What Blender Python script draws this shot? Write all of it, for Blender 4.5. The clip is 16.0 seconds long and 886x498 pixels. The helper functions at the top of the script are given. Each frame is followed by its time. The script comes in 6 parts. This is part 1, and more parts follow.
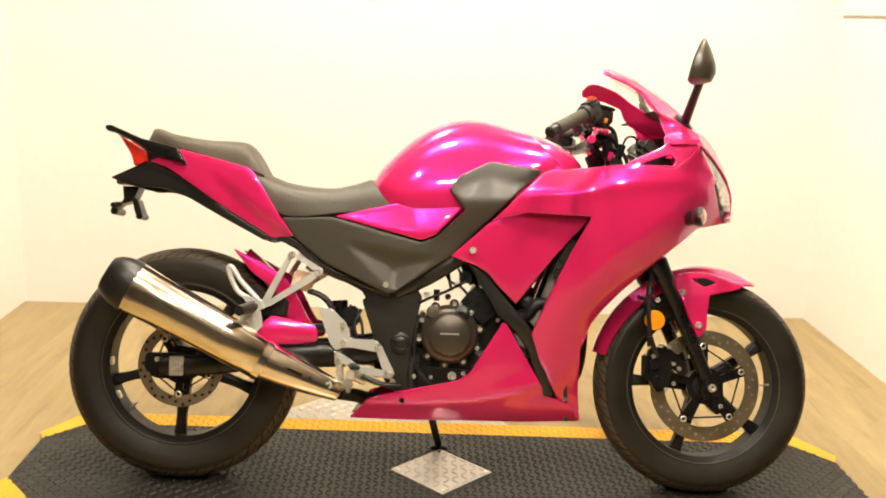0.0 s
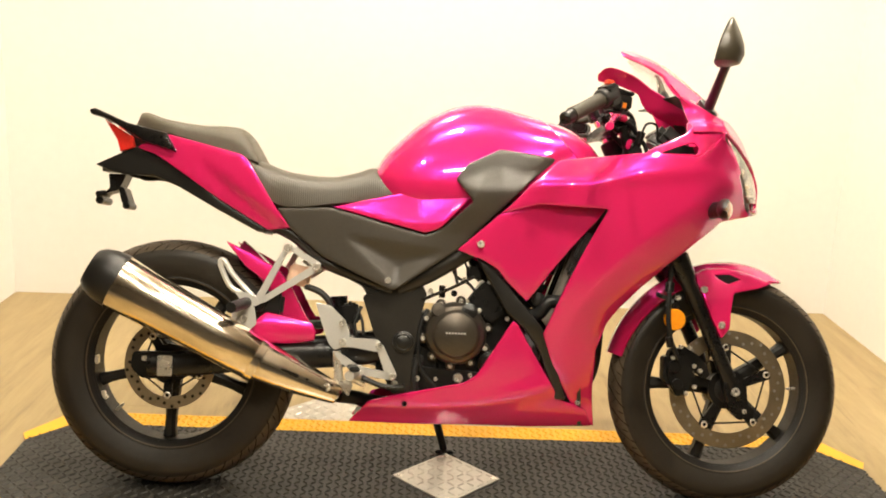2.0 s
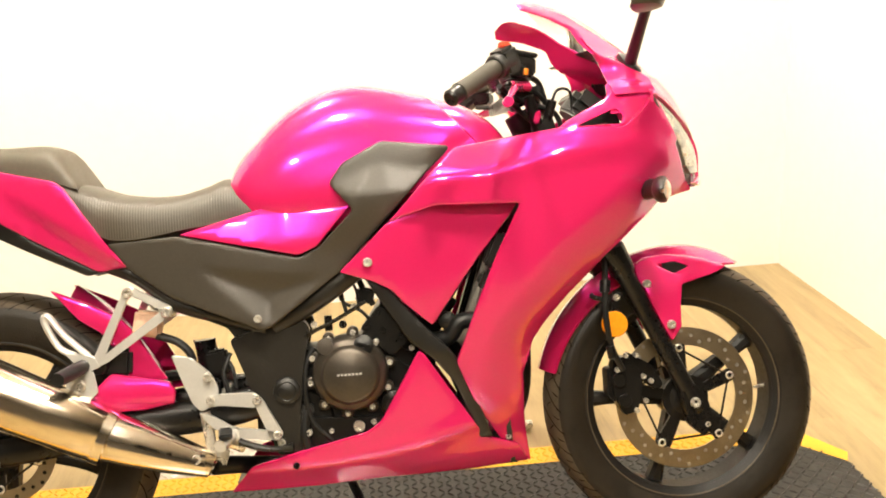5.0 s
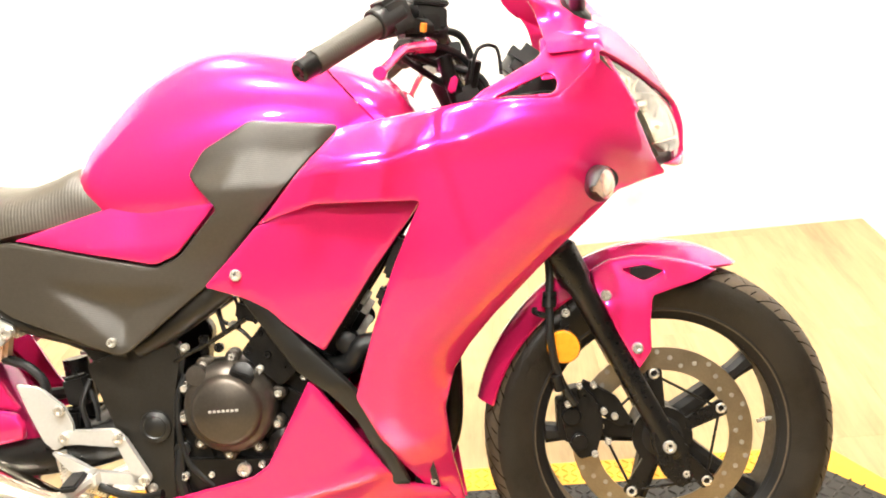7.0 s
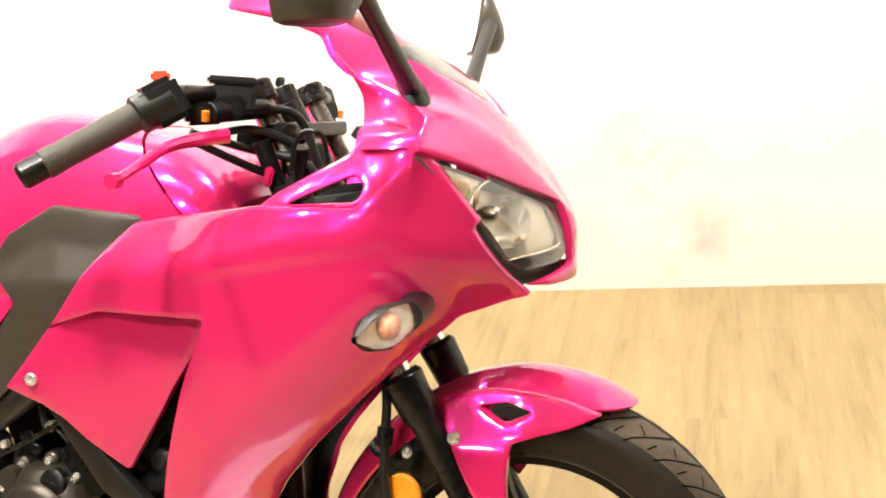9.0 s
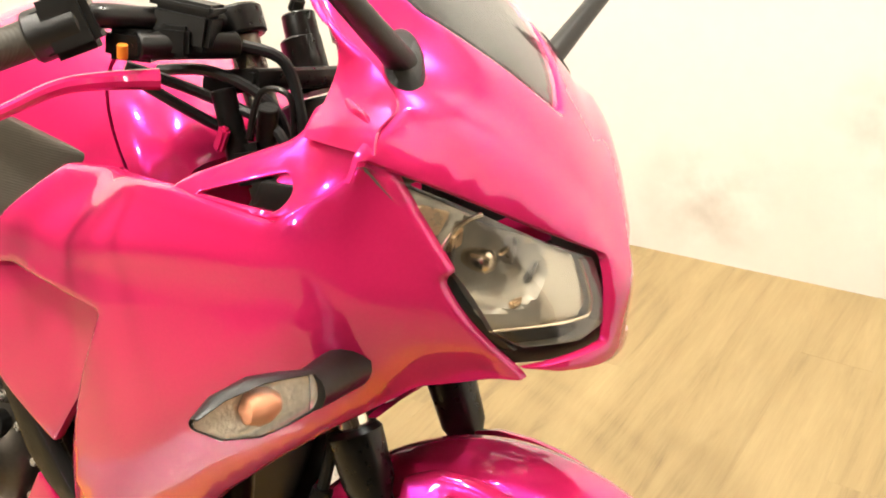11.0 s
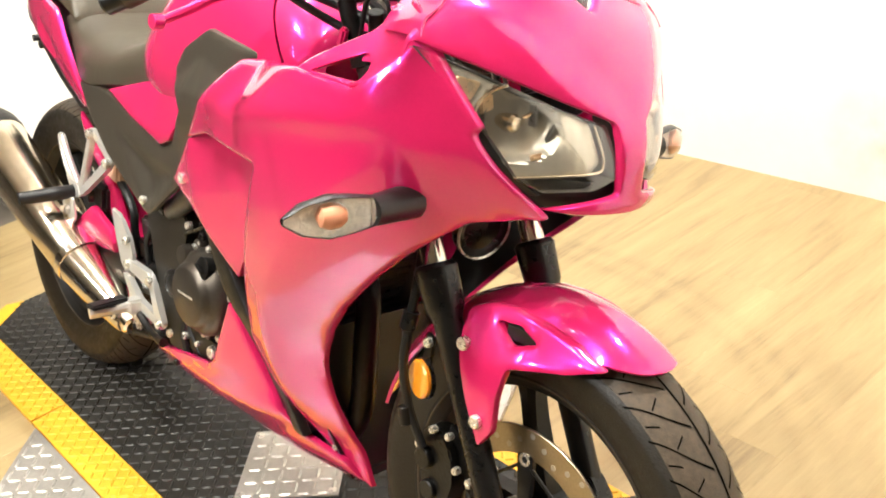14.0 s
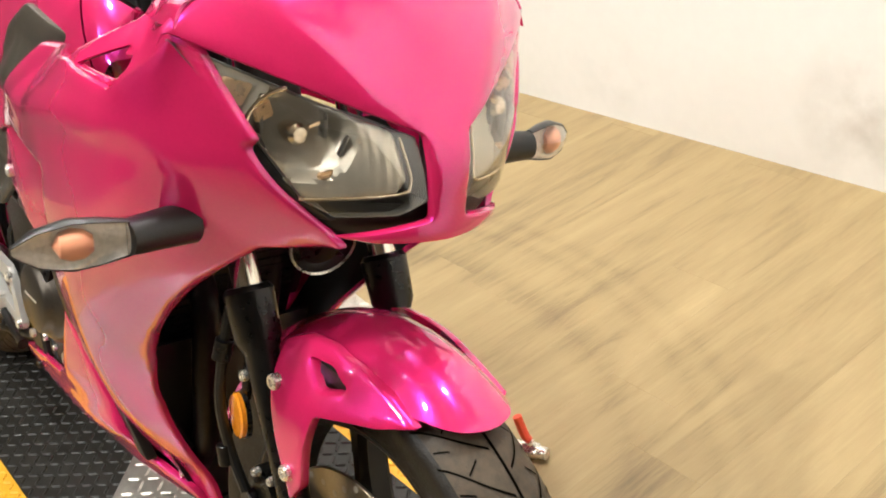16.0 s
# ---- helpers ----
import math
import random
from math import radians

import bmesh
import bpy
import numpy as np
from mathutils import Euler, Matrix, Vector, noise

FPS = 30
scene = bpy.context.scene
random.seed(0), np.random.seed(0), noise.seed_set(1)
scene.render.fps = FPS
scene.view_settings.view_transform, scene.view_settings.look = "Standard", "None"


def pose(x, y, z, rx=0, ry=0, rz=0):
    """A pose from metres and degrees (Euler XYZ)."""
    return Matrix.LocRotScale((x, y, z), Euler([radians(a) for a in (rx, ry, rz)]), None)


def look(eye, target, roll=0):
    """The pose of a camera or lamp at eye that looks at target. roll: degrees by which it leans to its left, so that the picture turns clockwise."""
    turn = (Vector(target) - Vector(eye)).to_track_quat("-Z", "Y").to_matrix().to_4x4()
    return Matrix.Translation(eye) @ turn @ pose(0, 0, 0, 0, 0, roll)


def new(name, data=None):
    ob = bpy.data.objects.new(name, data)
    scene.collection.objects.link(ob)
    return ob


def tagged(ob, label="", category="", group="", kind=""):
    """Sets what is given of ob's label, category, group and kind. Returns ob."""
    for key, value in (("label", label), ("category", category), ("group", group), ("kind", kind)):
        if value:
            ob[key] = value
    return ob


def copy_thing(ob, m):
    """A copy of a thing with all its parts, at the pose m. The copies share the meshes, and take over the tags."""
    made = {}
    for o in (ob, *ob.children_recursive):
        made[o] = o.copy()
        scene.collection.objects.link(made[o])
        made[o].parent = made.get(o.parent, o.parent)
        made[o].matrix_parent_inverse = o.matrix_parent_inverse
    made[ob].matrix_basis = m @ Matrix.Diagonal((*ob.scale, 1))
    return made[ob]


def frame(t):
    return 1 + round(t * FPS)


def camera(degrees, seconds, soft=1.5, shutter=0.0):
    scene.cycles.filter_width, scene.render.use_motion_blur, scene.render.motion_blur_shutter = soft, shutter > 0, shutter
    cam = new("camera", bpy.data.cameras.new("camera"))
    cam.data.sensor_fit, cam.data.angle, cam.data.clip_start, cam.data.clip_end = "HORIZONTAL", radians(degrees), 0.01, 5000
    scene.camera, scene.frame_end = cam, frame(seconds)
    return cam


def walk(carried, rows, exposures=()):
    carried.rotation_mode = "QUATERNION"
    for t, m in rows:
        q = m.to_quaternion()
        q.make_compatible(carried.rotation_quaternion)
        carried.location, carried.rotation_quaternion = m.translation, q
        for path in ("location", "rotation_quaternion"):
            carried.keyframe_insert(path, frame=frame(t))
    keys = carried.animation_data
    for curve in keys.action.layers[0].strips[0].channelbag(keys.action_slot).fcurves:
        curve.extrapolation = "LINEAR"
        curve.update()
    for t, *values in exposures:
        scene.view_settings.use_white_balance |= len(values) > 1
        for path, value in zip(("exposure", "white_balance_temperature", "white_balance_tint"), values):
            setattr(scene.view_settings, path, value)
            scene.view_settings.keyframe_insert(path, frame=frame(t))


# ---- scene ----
cam = camera(47.7, 16.0, 1.9)
PATH = [
    (0, (0.589, -2.497, 1.244), (0.658, -0.551, 0.789), 2.6),
    (0.5, (0.594, -2.49, 1.236), (0.662, -0.546, 0.773), 2.6),
    (1, (0.606, -2.459, 1.232), (0.664, -0.516, 0.761), 2.4),
    (1.5, (0.612, -2.395, 1.224), (0.636, -0.454, 0.744), 2.5),
    (2, (0.595, -2.332, 1.222), (0.652, -0.392, 0.741), 2.8),
    (2.5, (0.553, -2.239, 1.227), (0.727, -0.289, 0.815), 2.0),
    (3, (0.511, -2.149, 1.244), (0.768, -0.207, 0.838), 0.4),
    (3.5, (0.521, -2.1, 1.237), (0.788, -0.173, 0.774), 0.3),
    (3.7, (0.541, -2.079, 1.239), (0.808, -0.153, 0.769), -0.1),
    (5.8, (0.854, -1.63, 1.228), (0.961, 0.247, 0.547), -2.9),
    (6, (0.874, -1.571, 1.228), (0.979, 0.298, 0.523), -1.8),
    (6.5, (0.963, -1.472, 1.226), (1.053, 0.389, 0.501), -4.0),
    (7, (1.158, -1.409, 1.217), (1.047, 0.455, 0.501), -5.7),
    (7.5, (1.356, -1.354, 1.22), (1.111, 0.474, 0.447), -6.2),
    (8, (1.484, -1.26, 1.233), (1.14, 0.564, 0.488), -8.0),
    (8.5, (1.592, -1.128, 1.252), (1.13, 0.681, 0.534), -4.3),
    (9, (1.661, -1.008, 1.261), (1.122, 0.77, 0.522), -7.2),
    (9.2, (1.702, -0.935, 1.268), (1.048, 0.782, 0.477), -7.7),
    (11.3, (1.797, -0.483, 1.234), (0.773, 0.963, 0.308), -3.5),
    (11.5, (1.817, -0.47, 1.227), (0.777, 0.978, 0.32), -4.8),
    (12, (1.895, -0.483, 1.219), (0.697, 0.824, 0.294), -5.4),
    (12.5, (1.98, -0.524, 1.225), (0.709, 0.688, 0.268), -5.6),
    (13, (2.054, -0.566, 1.252), (0.667, 0.587, 0.388), -6.6),
    (13.5, (2.104, -0.597, 1.25), (0.702, 0.535, 0.383), -5.5),
    (14, (2.14, -0.589, 1.241), (0.743, 0.493, 0.305), -8.3),
    (14.5, (2.165, -0.548, 1.239), (0.791, 0.55, 0.288), -7.4),
    (15, (2.176, -0.496, 1.238), (0.834, 0.626, 0.269), -9.0),
    (15.5, (2.174, -0.426, 1.224), (0.82, 0.662, 0.231), -10.6),
    (16, (2.14, -0.281, 1.193), (0.735, 0.715, 0.177), -8.7),
]
EXPOSURES = [(0, 0.0, 6350, 10), (3.7, 0.0, 6300, 10), (5.8, 0.7, 6150, 11), (7, 0.95, 5650, 11), (8.5, 0.6, 5650, 11), (9.2, 0.25, 5650, 11), (11.4, 0.05, 5950, 10), (12.4, -0.35, 6150, 10), (13, 0.05, 5850, 10), (14.5, 0.5, 5500, 10), (15.5, 0.25, 5450, 10), (16, -0.05, 5350, 10)]
walk(cam, [(t, look(eye, target, roll)) for t, eye, target, roll in PATH], EXPOSURES)
LAMP_POWER = 820.0

# ---- world, light ----
world = bpy.data.worlds.new("world")
scene.world = world
world.use_nodes = True
world.node_tree.nodes["Background"].inputs[0].default_value = (1.0, 0.86, 0.66, 1)
world.node_tree.nodes["Background"].inputs[1].default_value = 0.05


# ---- materials ----
def material(name, colour, rough=0.5, metal=0.0, spread=0.12, scale=8.0, fine=120.0, bump=0.0, bump_scale=200.0, **more):
    """A principled surface whose colour and roughness vary at two scales."""
    m = bpy.data.materials.new(name)
    m.use_nodes = True
    n, l = m.node_tree.nodes, m.node_tree.links
    b = n["Principled BSDF"]
    at = n.new("ShaderNodeTexCoord")
    big, small = n.new("ShaderNodeTexNoise"), n.new("ShaderNodeTexNoise")
    big.inputs["Scale"].default_value, small.inputs["Scale"].default_value = scale, fine
    big.inputs["Detail"].default_value, small.inputs["Detail"].default_value = 4, 2
    l.new(at.outputs["Object"], big.inputs["Vector"])
    l.new(at.outputs["Object"], small.inputs["Vector"])
    add = n.new("ShaderNodeMath")
    add.operation = "ADD"
    l.new(big.outputs["Fac"], add.inputs[0])
    l.new(small.outputs["Fac"], add.inputs[1])
    vary = n.new("ShaderNodeMapRange")
    vary.inputs["From Min"].default_value, vary.inputs["From Max"].default_value = 0.6, 1.4
    vary.inputs["To Min"].default_value, vary.inputs["To Max"].default_value = 1 - spread, 1 + spread
    l.new(add.outputs[0], vary.inputs["Value"])
    mix = n.new("ShaderNodeVectorMath")
    mix.operation = "SCALE"
    mix.inputs[0].default_value = colour[:3]
    l.new(vary.outputs[0], mix.inputs["Scale"])
    l.new(mix.outputs[0], b.inputs["Base Color"])
    r = n.new("ShaderNodeMath")
    r.operation = "MULTIPLY"
    r.inputs[1].default_value = rough
    l.new(vary.outputs[0], r.inputs[0])
    l.new(r.outputs[0], b.inputs["Roughness"])
    b.inputs["Metallic"].default_value = metal
    for key, value in more.items():
        b.inputs[key.replace("_", " ")].default_value = value
    if bump:
        tex, bm_ = n.new("ShaderNodeTexNoise"), n.new("ShaderNodeBump")
        tex.inputs["Scale"].default_value = bump_scale
        bm_.inputs["Strength"].default_value, bm_.inputs["Distance"].default_value = bump, 0.002
        l.new(at.outputs["Object"], tex.inputs["Vector"])
        l.new(tex.outputs["Fac"], bm_.inputs["Height"])
        l.new(bm_.outputs[0], b.inputs["Normal"])
    return m


def ribbed(m, scale, strength, axis=2):
    """Adds fine moulded ribs to a material."""
    n, l = m.node_tree.nodes, m.node_tree.links
    at, wave, bump = n.new("ShaderNodeTexCoord"), n.new("ShaderNodeTexWave"), n.new("ShaderNodeBump")
    wave.bands_direction = "XYZ"[axis]
    wave.inputs["Scale"].default_value = scale
    bump.inputs["Strength"].default_value, bump.inputs["Distance"].default_value = strength, 0.001
    l.new(at.outputs["Object"], wave.inputs["Vector"])
    l.new(wave.outputs["Fac"], bump.inputs["Height"])
    l.new(bump.outputs[0], n["Principled BSDF"].inputs["Normal"])
    return m


PINK = material("pink_wrap", (0.68, 0.018, 0.118), 0.22, 0.12, 0.04, 3, 300, Coat_Weight=1.0, Coat_Roughness=0.02, Coat_IOR=1.62, IOR=1.85, Specular_IOR_Level=0.52, Specular_Tint=(0.50, 0.05, 0.95, 1), Sheen_Weight=0.02, Sheen_Roughness=0.35, Sheen_Tint=(0.8, 0.2, 1.0, 1))
BLACK = material("black_plastic", (0.010, 0.0092, 0.008), 0.38, 0, 0.2, 12, 150, 0.15, 600)
RIBBED = ribbed(material("ribbed_black_plastic", (0.047, 0.040, 0.030), 0.35, 0, 0.15, 10, 200), 110, 0.12)
SATIN = material("satin_black_metal", (0.008, 0.0072, 0.0065), 0.30, 0.2, 0.25, 10, 120)
WHEEL = material("black_wheel_paint", (0.009, 0.008, 0.007), 0.5, 0, 0.2, 12, 140, Specular_IOR_Level=0.35)
FRAME = material("black_frame_paint", (0.019, 0.0165, 0.013), 0.36, 0.25, 0.25, 14, 160, 0.1, 300)
RUBBER = material("tyre_rubber", (0.015, 0.0115, 0.0075), 0.48, 0, 0.4, 9, 90, 0.25, 350, Specular_IOR_Level=0.35)
GROOVE = material("tyre_groove_shadow", (0.004, 0.0035, 0.003), 0.95, 0, 0.1, 20, 200, Specular_IOR_Level=0.0)
TREAD_RUBBER = material("dusty_tread_rubber", (0.075, 0.056, 0.037), 0.55, 0, 0.4, 14, 120, 0.25, 350, Specular_IOR_Level=0.3)
HOSE = material("rubber_hose", (0.007, 0.007, 0.007), 0.45, 0, 0.2, 20, 200)
GRIP = ribbed(material("grip_rubber", (0.048, 0.041, 0.030), 0.6, 0, 0.2, 20, 200), 120, 0.2, 1)
GUNMETAL = material("gunmetal_clamp", (0.22, 0.20, 0.17), 0.3, 0.9, 0.2, 30, 200)
HEADER = material("heat_browned_pipe", (0.014, 0.011, 0.009), 0.42, 0.8, 0.3, 12, 90)
VINYL = ribbed(material("seat_vinyl", (0.055, 0.045, 0.030), 0.42, 0, 0.2, 9, 160), 60, 0.25, 0)
VINYL_PLAIN = material("plain_seat_vinyl", (0.070, 0.057, 0.036), 0.46, 0, 0.2, 9, 160, 0.35, 700)
CHROME = material("polished_steel", (0.82, 0.72, 0.57), 0.17, 1.0, 0.1, 6, 60)
CHROME_DARK = material("heat_shield_chrome", (0.85, 0.77, 0.66), 0.13, 1.0, 0.08, 9, 60)
STEEL = material("brushed_disc_steel", (0.46, 0.39, 0.28), 0.36, 1.0, 0.12, 30, 300)
SILVER = material("cast_aluminium", (0.80, 0.78, 0.74), 0.30, 0.6, 0.05, 14, 200, 0.06, 500)
ZINC = material("zinc_bolt", (0.82, 0.78, 0.70), 0.28, 0.75, 0.15, 60, 400)
COVER = material("bronze_grey_cover", (0.085, 0.072, 0.058), 0.34, 0.7, 0.15, 12, 200, 0.08, 500)
ENGINE = material("engine_black", (0.007, 0.0063, 0.0055), 0.36, 0.3, 0.3, 16, 140, 0.25, 250)
AMBER = material("amber_reflector", (0.95, 0.33, 0.01), 0.18, 0, 0.12, 90, 300, Coat_Weight=1.0)
ORANGE = material("orange_adjuster", (0.85, 0.25, 0.02), 0.35, 0.3, 0.08)
BULB = material("amber_bulb", (0.80, 0.36, 0.20), 0.3, 0, 0.1)
RED = material("red_lens", (0.75, 0.03, 0.02), 0.15, 0, 0.1, 60, 200, Coat_Weight=1.0)
SWITCH = material("red_switch", (0.8, 0.08, 0.03), 0.4, 0, 0.06)
CLOTH_WHITE = material("pale_reservoir", (0.75, 0.5, 0.36), 0.35, 0, 0.12)
GREY_LAMP = material("grey_lamp_housing", (0.10, 0.097, 0.088), 0.32, 0.1, 0.1)
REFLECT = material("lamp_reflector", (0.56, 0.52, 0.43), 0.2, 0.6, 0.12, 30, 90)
# dim and warm facet tones: reflections in the chrome bowl, put into colour
LAMP_FACET = material("dim_reflection_facet", (0.17, 0.16, 0.14), 0.3, 0.5, 0.2, 40, 100)
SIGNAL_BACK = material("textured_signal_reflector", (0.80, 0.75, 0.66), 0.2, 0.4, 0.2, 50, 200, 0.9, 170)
REFLECT_WARM = material("warm_reflection_facet", (0.60, 0.44, 0.27), 0.3, 0.7, 0.2, 40, 100)
MIRROR_SHELL = material("dull_black_mirror_shell", (0.050, 0.042, 0.028), 0.36, 0, 0.15, 14, 180, 0.1, 400)
MIRROR = material("mirror_glass", (0.9, 0.9, 0.9), 0.02, 1.0, 0.01)
YELLOW = material("yellow_paint", (0.80, 0.42, 0.012), 0.5, 0, 0.14, 7, 90, 0.1, 300)
TREAD = material("black_tread_plate", (0.021, 0.019, 0.0155), 0.46, 0.15, 0.3, 6, 70, 0.15, 260)
PLATE = material("bare_tread_plate", (0.55, 0.52, 0.47), 0.38, 0.75, 0.14, 8, 90, 0.12, 300)
TRIM = material("dark_gap", (0.02, 0.018, 0.015), 0.7, 0, 0.2)
# unseen surfaces beyond the booth, toned to set what the bike reflects
SHOP = material("unseen_dim_wall_paint", (0.17, 0.152, 0.128), 0.7, 0, 0.15, 0.8, 12)
CONCRETE = material("unseen_floor_concrete", (0.14, 0.12, 0.095), 0.5, 0, 0.2, 1.2, 25)
CEILING = material("white_ceiling_paint", (0.78, 0.76, 0.70), 0.8, 0, 0.03, 2, 40)


def clear(name, tint=(1, 1, 1), rough=0.03, ior=1.45):
    m = material(name, tint, rough, 0, 0.02, 10, 50)
    b = m.node_tree.nodes["Principled BSDF"]
    b.inputs["Transmission Weight"].default_value, b.inputs["IOR"].default_value = 1.0, ior
    b.inputs["Coat Weight"].default_value, b.inputs["Coat Roughness"].default_value, b.inputs["Coat IOR"].default_value = 1.0, 0.03, 1.6
    return m


LENS = clear("clear_lamp_lens", (0.97, 0.95, 0.92), 0.03, 1.03)
SIGNAL_LENS = clear("clear_signal_lens", (0.98, 0.96, 0.93), 0.04, 1.25)
SCREEN = clear("clear_windscreen", (0.92, 0.93, 0.92), 0.02, 1.03)


def wall_paint():
    m = material("cream_wall_paint", (0.84, 0.825, 0.79), 0.6, 0, 0.02, 1.3, 30, 0.015, 120)
    n, l = m.node_tree.nodes, m.node_tree.links
    b = n["Principled BSDF"]
    paint = b.inputs["Base Color"].links[0].from_socket
    at, noise = n.new("ShaderNodeNewGeometry"), n.new("ShaderNodeTexNoise")
    noise.inputs["Scale"].default_value, noise.inputs["Detail"].default_value = 7.0, 6
    l.new(at.outputs["Position"], noise.inputs["Vector"])
    total = None
    # noisy grey-brown patches low on the wall, fading out from each centre
    for place, reach, depth in (((1.47, 1.73, 0.40), 0.18, 0.45), ((1.60, 1.735, 0.13), 0.16, 0.55), ((1.05, 1.71, 0.16), 0.20, 0.50), ((0.30, 1.68, 0.12), 0.16, 0.20)):
        far_, fade, add = n.new("ShaderNodeVectorMath"), n.new("ShaderNodeMapRange"), n.new("ShaderNodeMath")
        far_.operation, far_.inputs[1].default_value = "DISTANCE", place
        l.new(at.outputs["Position"], far_.inputs[0])
        fade.inputs["From Min"].default_value, fade.inputs["From Max"].default_value = 0.0, reach
        fade.inputs["To Min"].default_value, fade.inputs["To Max"].default_value = depth, 0.0
        l.new(far_.outputs["Value"], fade.inputs["Value"])
        add.operation = "ADD"
        l.new(fade.outputs[0], add.inputs[0])
        if total is not None:
            l.new(total, add.inputs[1])
        else:
            add.inputs[1].default_value = 0.0
        total = add.outputs[0]
    spread_ = n.new("ShaderNodeMapRange")
    spread_.inputs["From Min"].default_value, spread_.inputs["From Max"].default_value = 0.42, 0.66
    l.new(noise.outputs["Fac"], spread_.inputs["Value"])
    hit = n.new("ShaderNodeMath")
    hit.operation = "MULTIPLY"
    l.new(total, hit.inputs[0])
    l.new(spread_.outputs[0], hit.inputs[1])
    mix = n.new("ShaderNodeMix")
    mix.data_type = "RGBA"
    l.new(hit.outputs[0], mix.inputs[0])
    l.new(paint, mix.inputs[6])
    mix.inputs[7].default_value = (0.32, 0.28, 0.20, 1)
    l.new(mix.outputs[2], b.inputs["Base Color"])
    return m


WALL = wall_paint()
SEAM = material("beige_joint_strip", (0.42, 0.38, 0.28), 0.6, 0, 0.15, 6, 60)


def wood():
    """Pale oak-look planks: grain along the plank, each plank of its own tone."""
    m = bpy.data.materials.new("pale_oak_plank")
    m.use_nodes = True
    n, l = m.node_tree.nodes, m.node_tree.links
    b = n["Principled BSDF"]
    at, info = n.new("ShaderNodeNewGeometry"), n.new("ShaderNodeObjectInfo")
    shift = n.new("ShaderNodeVectorMath")
    shift.operation = "MULTIPLY_ADD"
    shift.inputs[1].default_value = (1, 1, 1)
    off = n.new("ShaderNodeVectorMath")
    off.operation = "SCALE"
    off.inputs[0].default_value = (0.2, 0.1, 2.0)
    l.new(info.outputs["Random"], off.inputs["Scale"])
    l.new(at.outputs["Position"], shift.inputs[0])
    l.new(off.outputs[0], shift.inputs[2])
    values = []
    for stretch, scale, detail in (((24, 2.1, 1), 1.0, 8), ((130, 6, 1), 1.5, 5), ((7.0, 1.0, 1), 1.2, 8)):
        mp, tx = n.new("ShaderNodeMapping"), n.new("ShaderNodeTexNoise")
        mp.inputs["Scale"].default_value = stretch
        tx.inputs["Scale"].default_value, tx.inputs["Detail"].default_value, tx.inputs["Distortion"].default_value = scale, detail, 0.9
        tx.inputs["Roughness"].default_value = 0.68
        l.new(shift.outputs[0], mp.inputs["Vector"])
        l.new(mp.outputs[0], tx.inputs["Vector"])
        values.append(tx.outputs["Fac"])
    a1, a2, a3 = (n.new("ShaderNodeMath") for _ in range(3))
    a1.operation, a2.operation, a3.operation = "ADD", "ADD", "MULTIPLY_ADD"
    fine = n.new("ShaderNodeMath")
    fine.operation = "MULTIPLY_ADD"
    fine.inputs[1].default_value, fine.inputs[2].default_value = 0.45, 0.27
    l.new(values[1], fine.inputs[0])
    l.new(values[0], a1.inputs[0])
    l.new(fine.outputs[0], a1.inputs[1])
    l.new(a1.outputs[0], a2.inputs[0])
    l.new(values[2], a2.inputs[1])
    l.new(info.outputs["Random"], a3.inputs[0])
    a3.inputs[1].default_value = 0.09
    l.new(a2.outputs[0], a3.inputs[2])
    ramp = n.new("ShaderNodeValToRGB")
    fit_ = n.new("ShaderNodeMapRange")
    fit_.inputs["From Min"].default_value, fit_.inputs["From Max"].default_value = 1.05, 2.05
    # faint round scuffs left by turning tyres
    last = a3.outputs[0]
    far_ = n.new("ShaderNodeVectorMath")
    far_.operation = "DISTANCE"
    far_.inputs[1].default_value = (0.704, 0.1, -0.012)
    l.new(at.outputs["Position"], far_.inputs[0])
    for radius, width, depth in ((0.79, 0.06, 0.20), (0.93, 0.035, 0.12), (0.99, 0.035, 0.11)):
        near_, fade, cut = n.new("ShaderNodeMath"), n.new("ShaderNodeMapRange"), n.new("ShaderNodeMath")
        near_.operation, near_.inputs[1].default_value = "SUBTRACT", radius
        l.new(far_.outputs["Value"], near_.inputs[0])
        size = n.new("ShaderNodeMath")
        size.operation = "ABSOLUTE"
        l.new(near_.outputs[0], size.inputs[0])
        fade.inputs["From Min"].default_value, fade.inputs["From Max"].default_value = 0.0, width
        fade.inputs["To Min"].default_value, fade.inputs["To Max"].default_value = depth, 0.0
        l.new(size.outputs[0], fade.inputs["Value"])
        cut.operation = "SUBTRACT"
        l.new(last, cut.inputs[0])
        l.new(fade.outputs[0], cut.inputs[1])
        last = cut.outputs[0]
    l.new(last, fit_.inputs["Value"])
    l.new(fit_.outputs[0], ramp.inputs["Fac"])
    e = ramp.color_ramp.elements
    e[0].position, e[0].color = 0.0, (0.175, 0.122, 0.058, 1)
    e[1].position, e[1].color = 1.0, (0.46, 0.347, 0.168, 1)
    mid = e.new(0.42)
    mid.color = (0.345, 0.250, 0.114, 1)
    l.new(ramp.outputs[0], b.inputs["Base Color"])
    b.inputs["Roughness"].default_value = 0.42
    bump = n.new("ShaderNodeBump")
    bump.inputs["Strength"].default_value, bump.inputs["Distance"].default_value = 0.12, 0.001
    l.new(values[1], bump.inputs["Height"])
    l.new(bump.outputs[0], b.inputs["Normal"])
    return m


WOOD = wood()


def glow(name, colour, strength):
    m = bpy.data.materials.new(name)
    m.use_nodes = True
    n = m.node_tree.nodes
    n["Principled BSDF"].inputs["Emission Color"].default_value = (*colour, 1)
    n["Principled BSDF"].inputs["Emission Strength"].default_value = strength
    return m


LAMP = glow("lamp_diffuser", (1.0, 0.886, 0.692), LAMP_POWER)


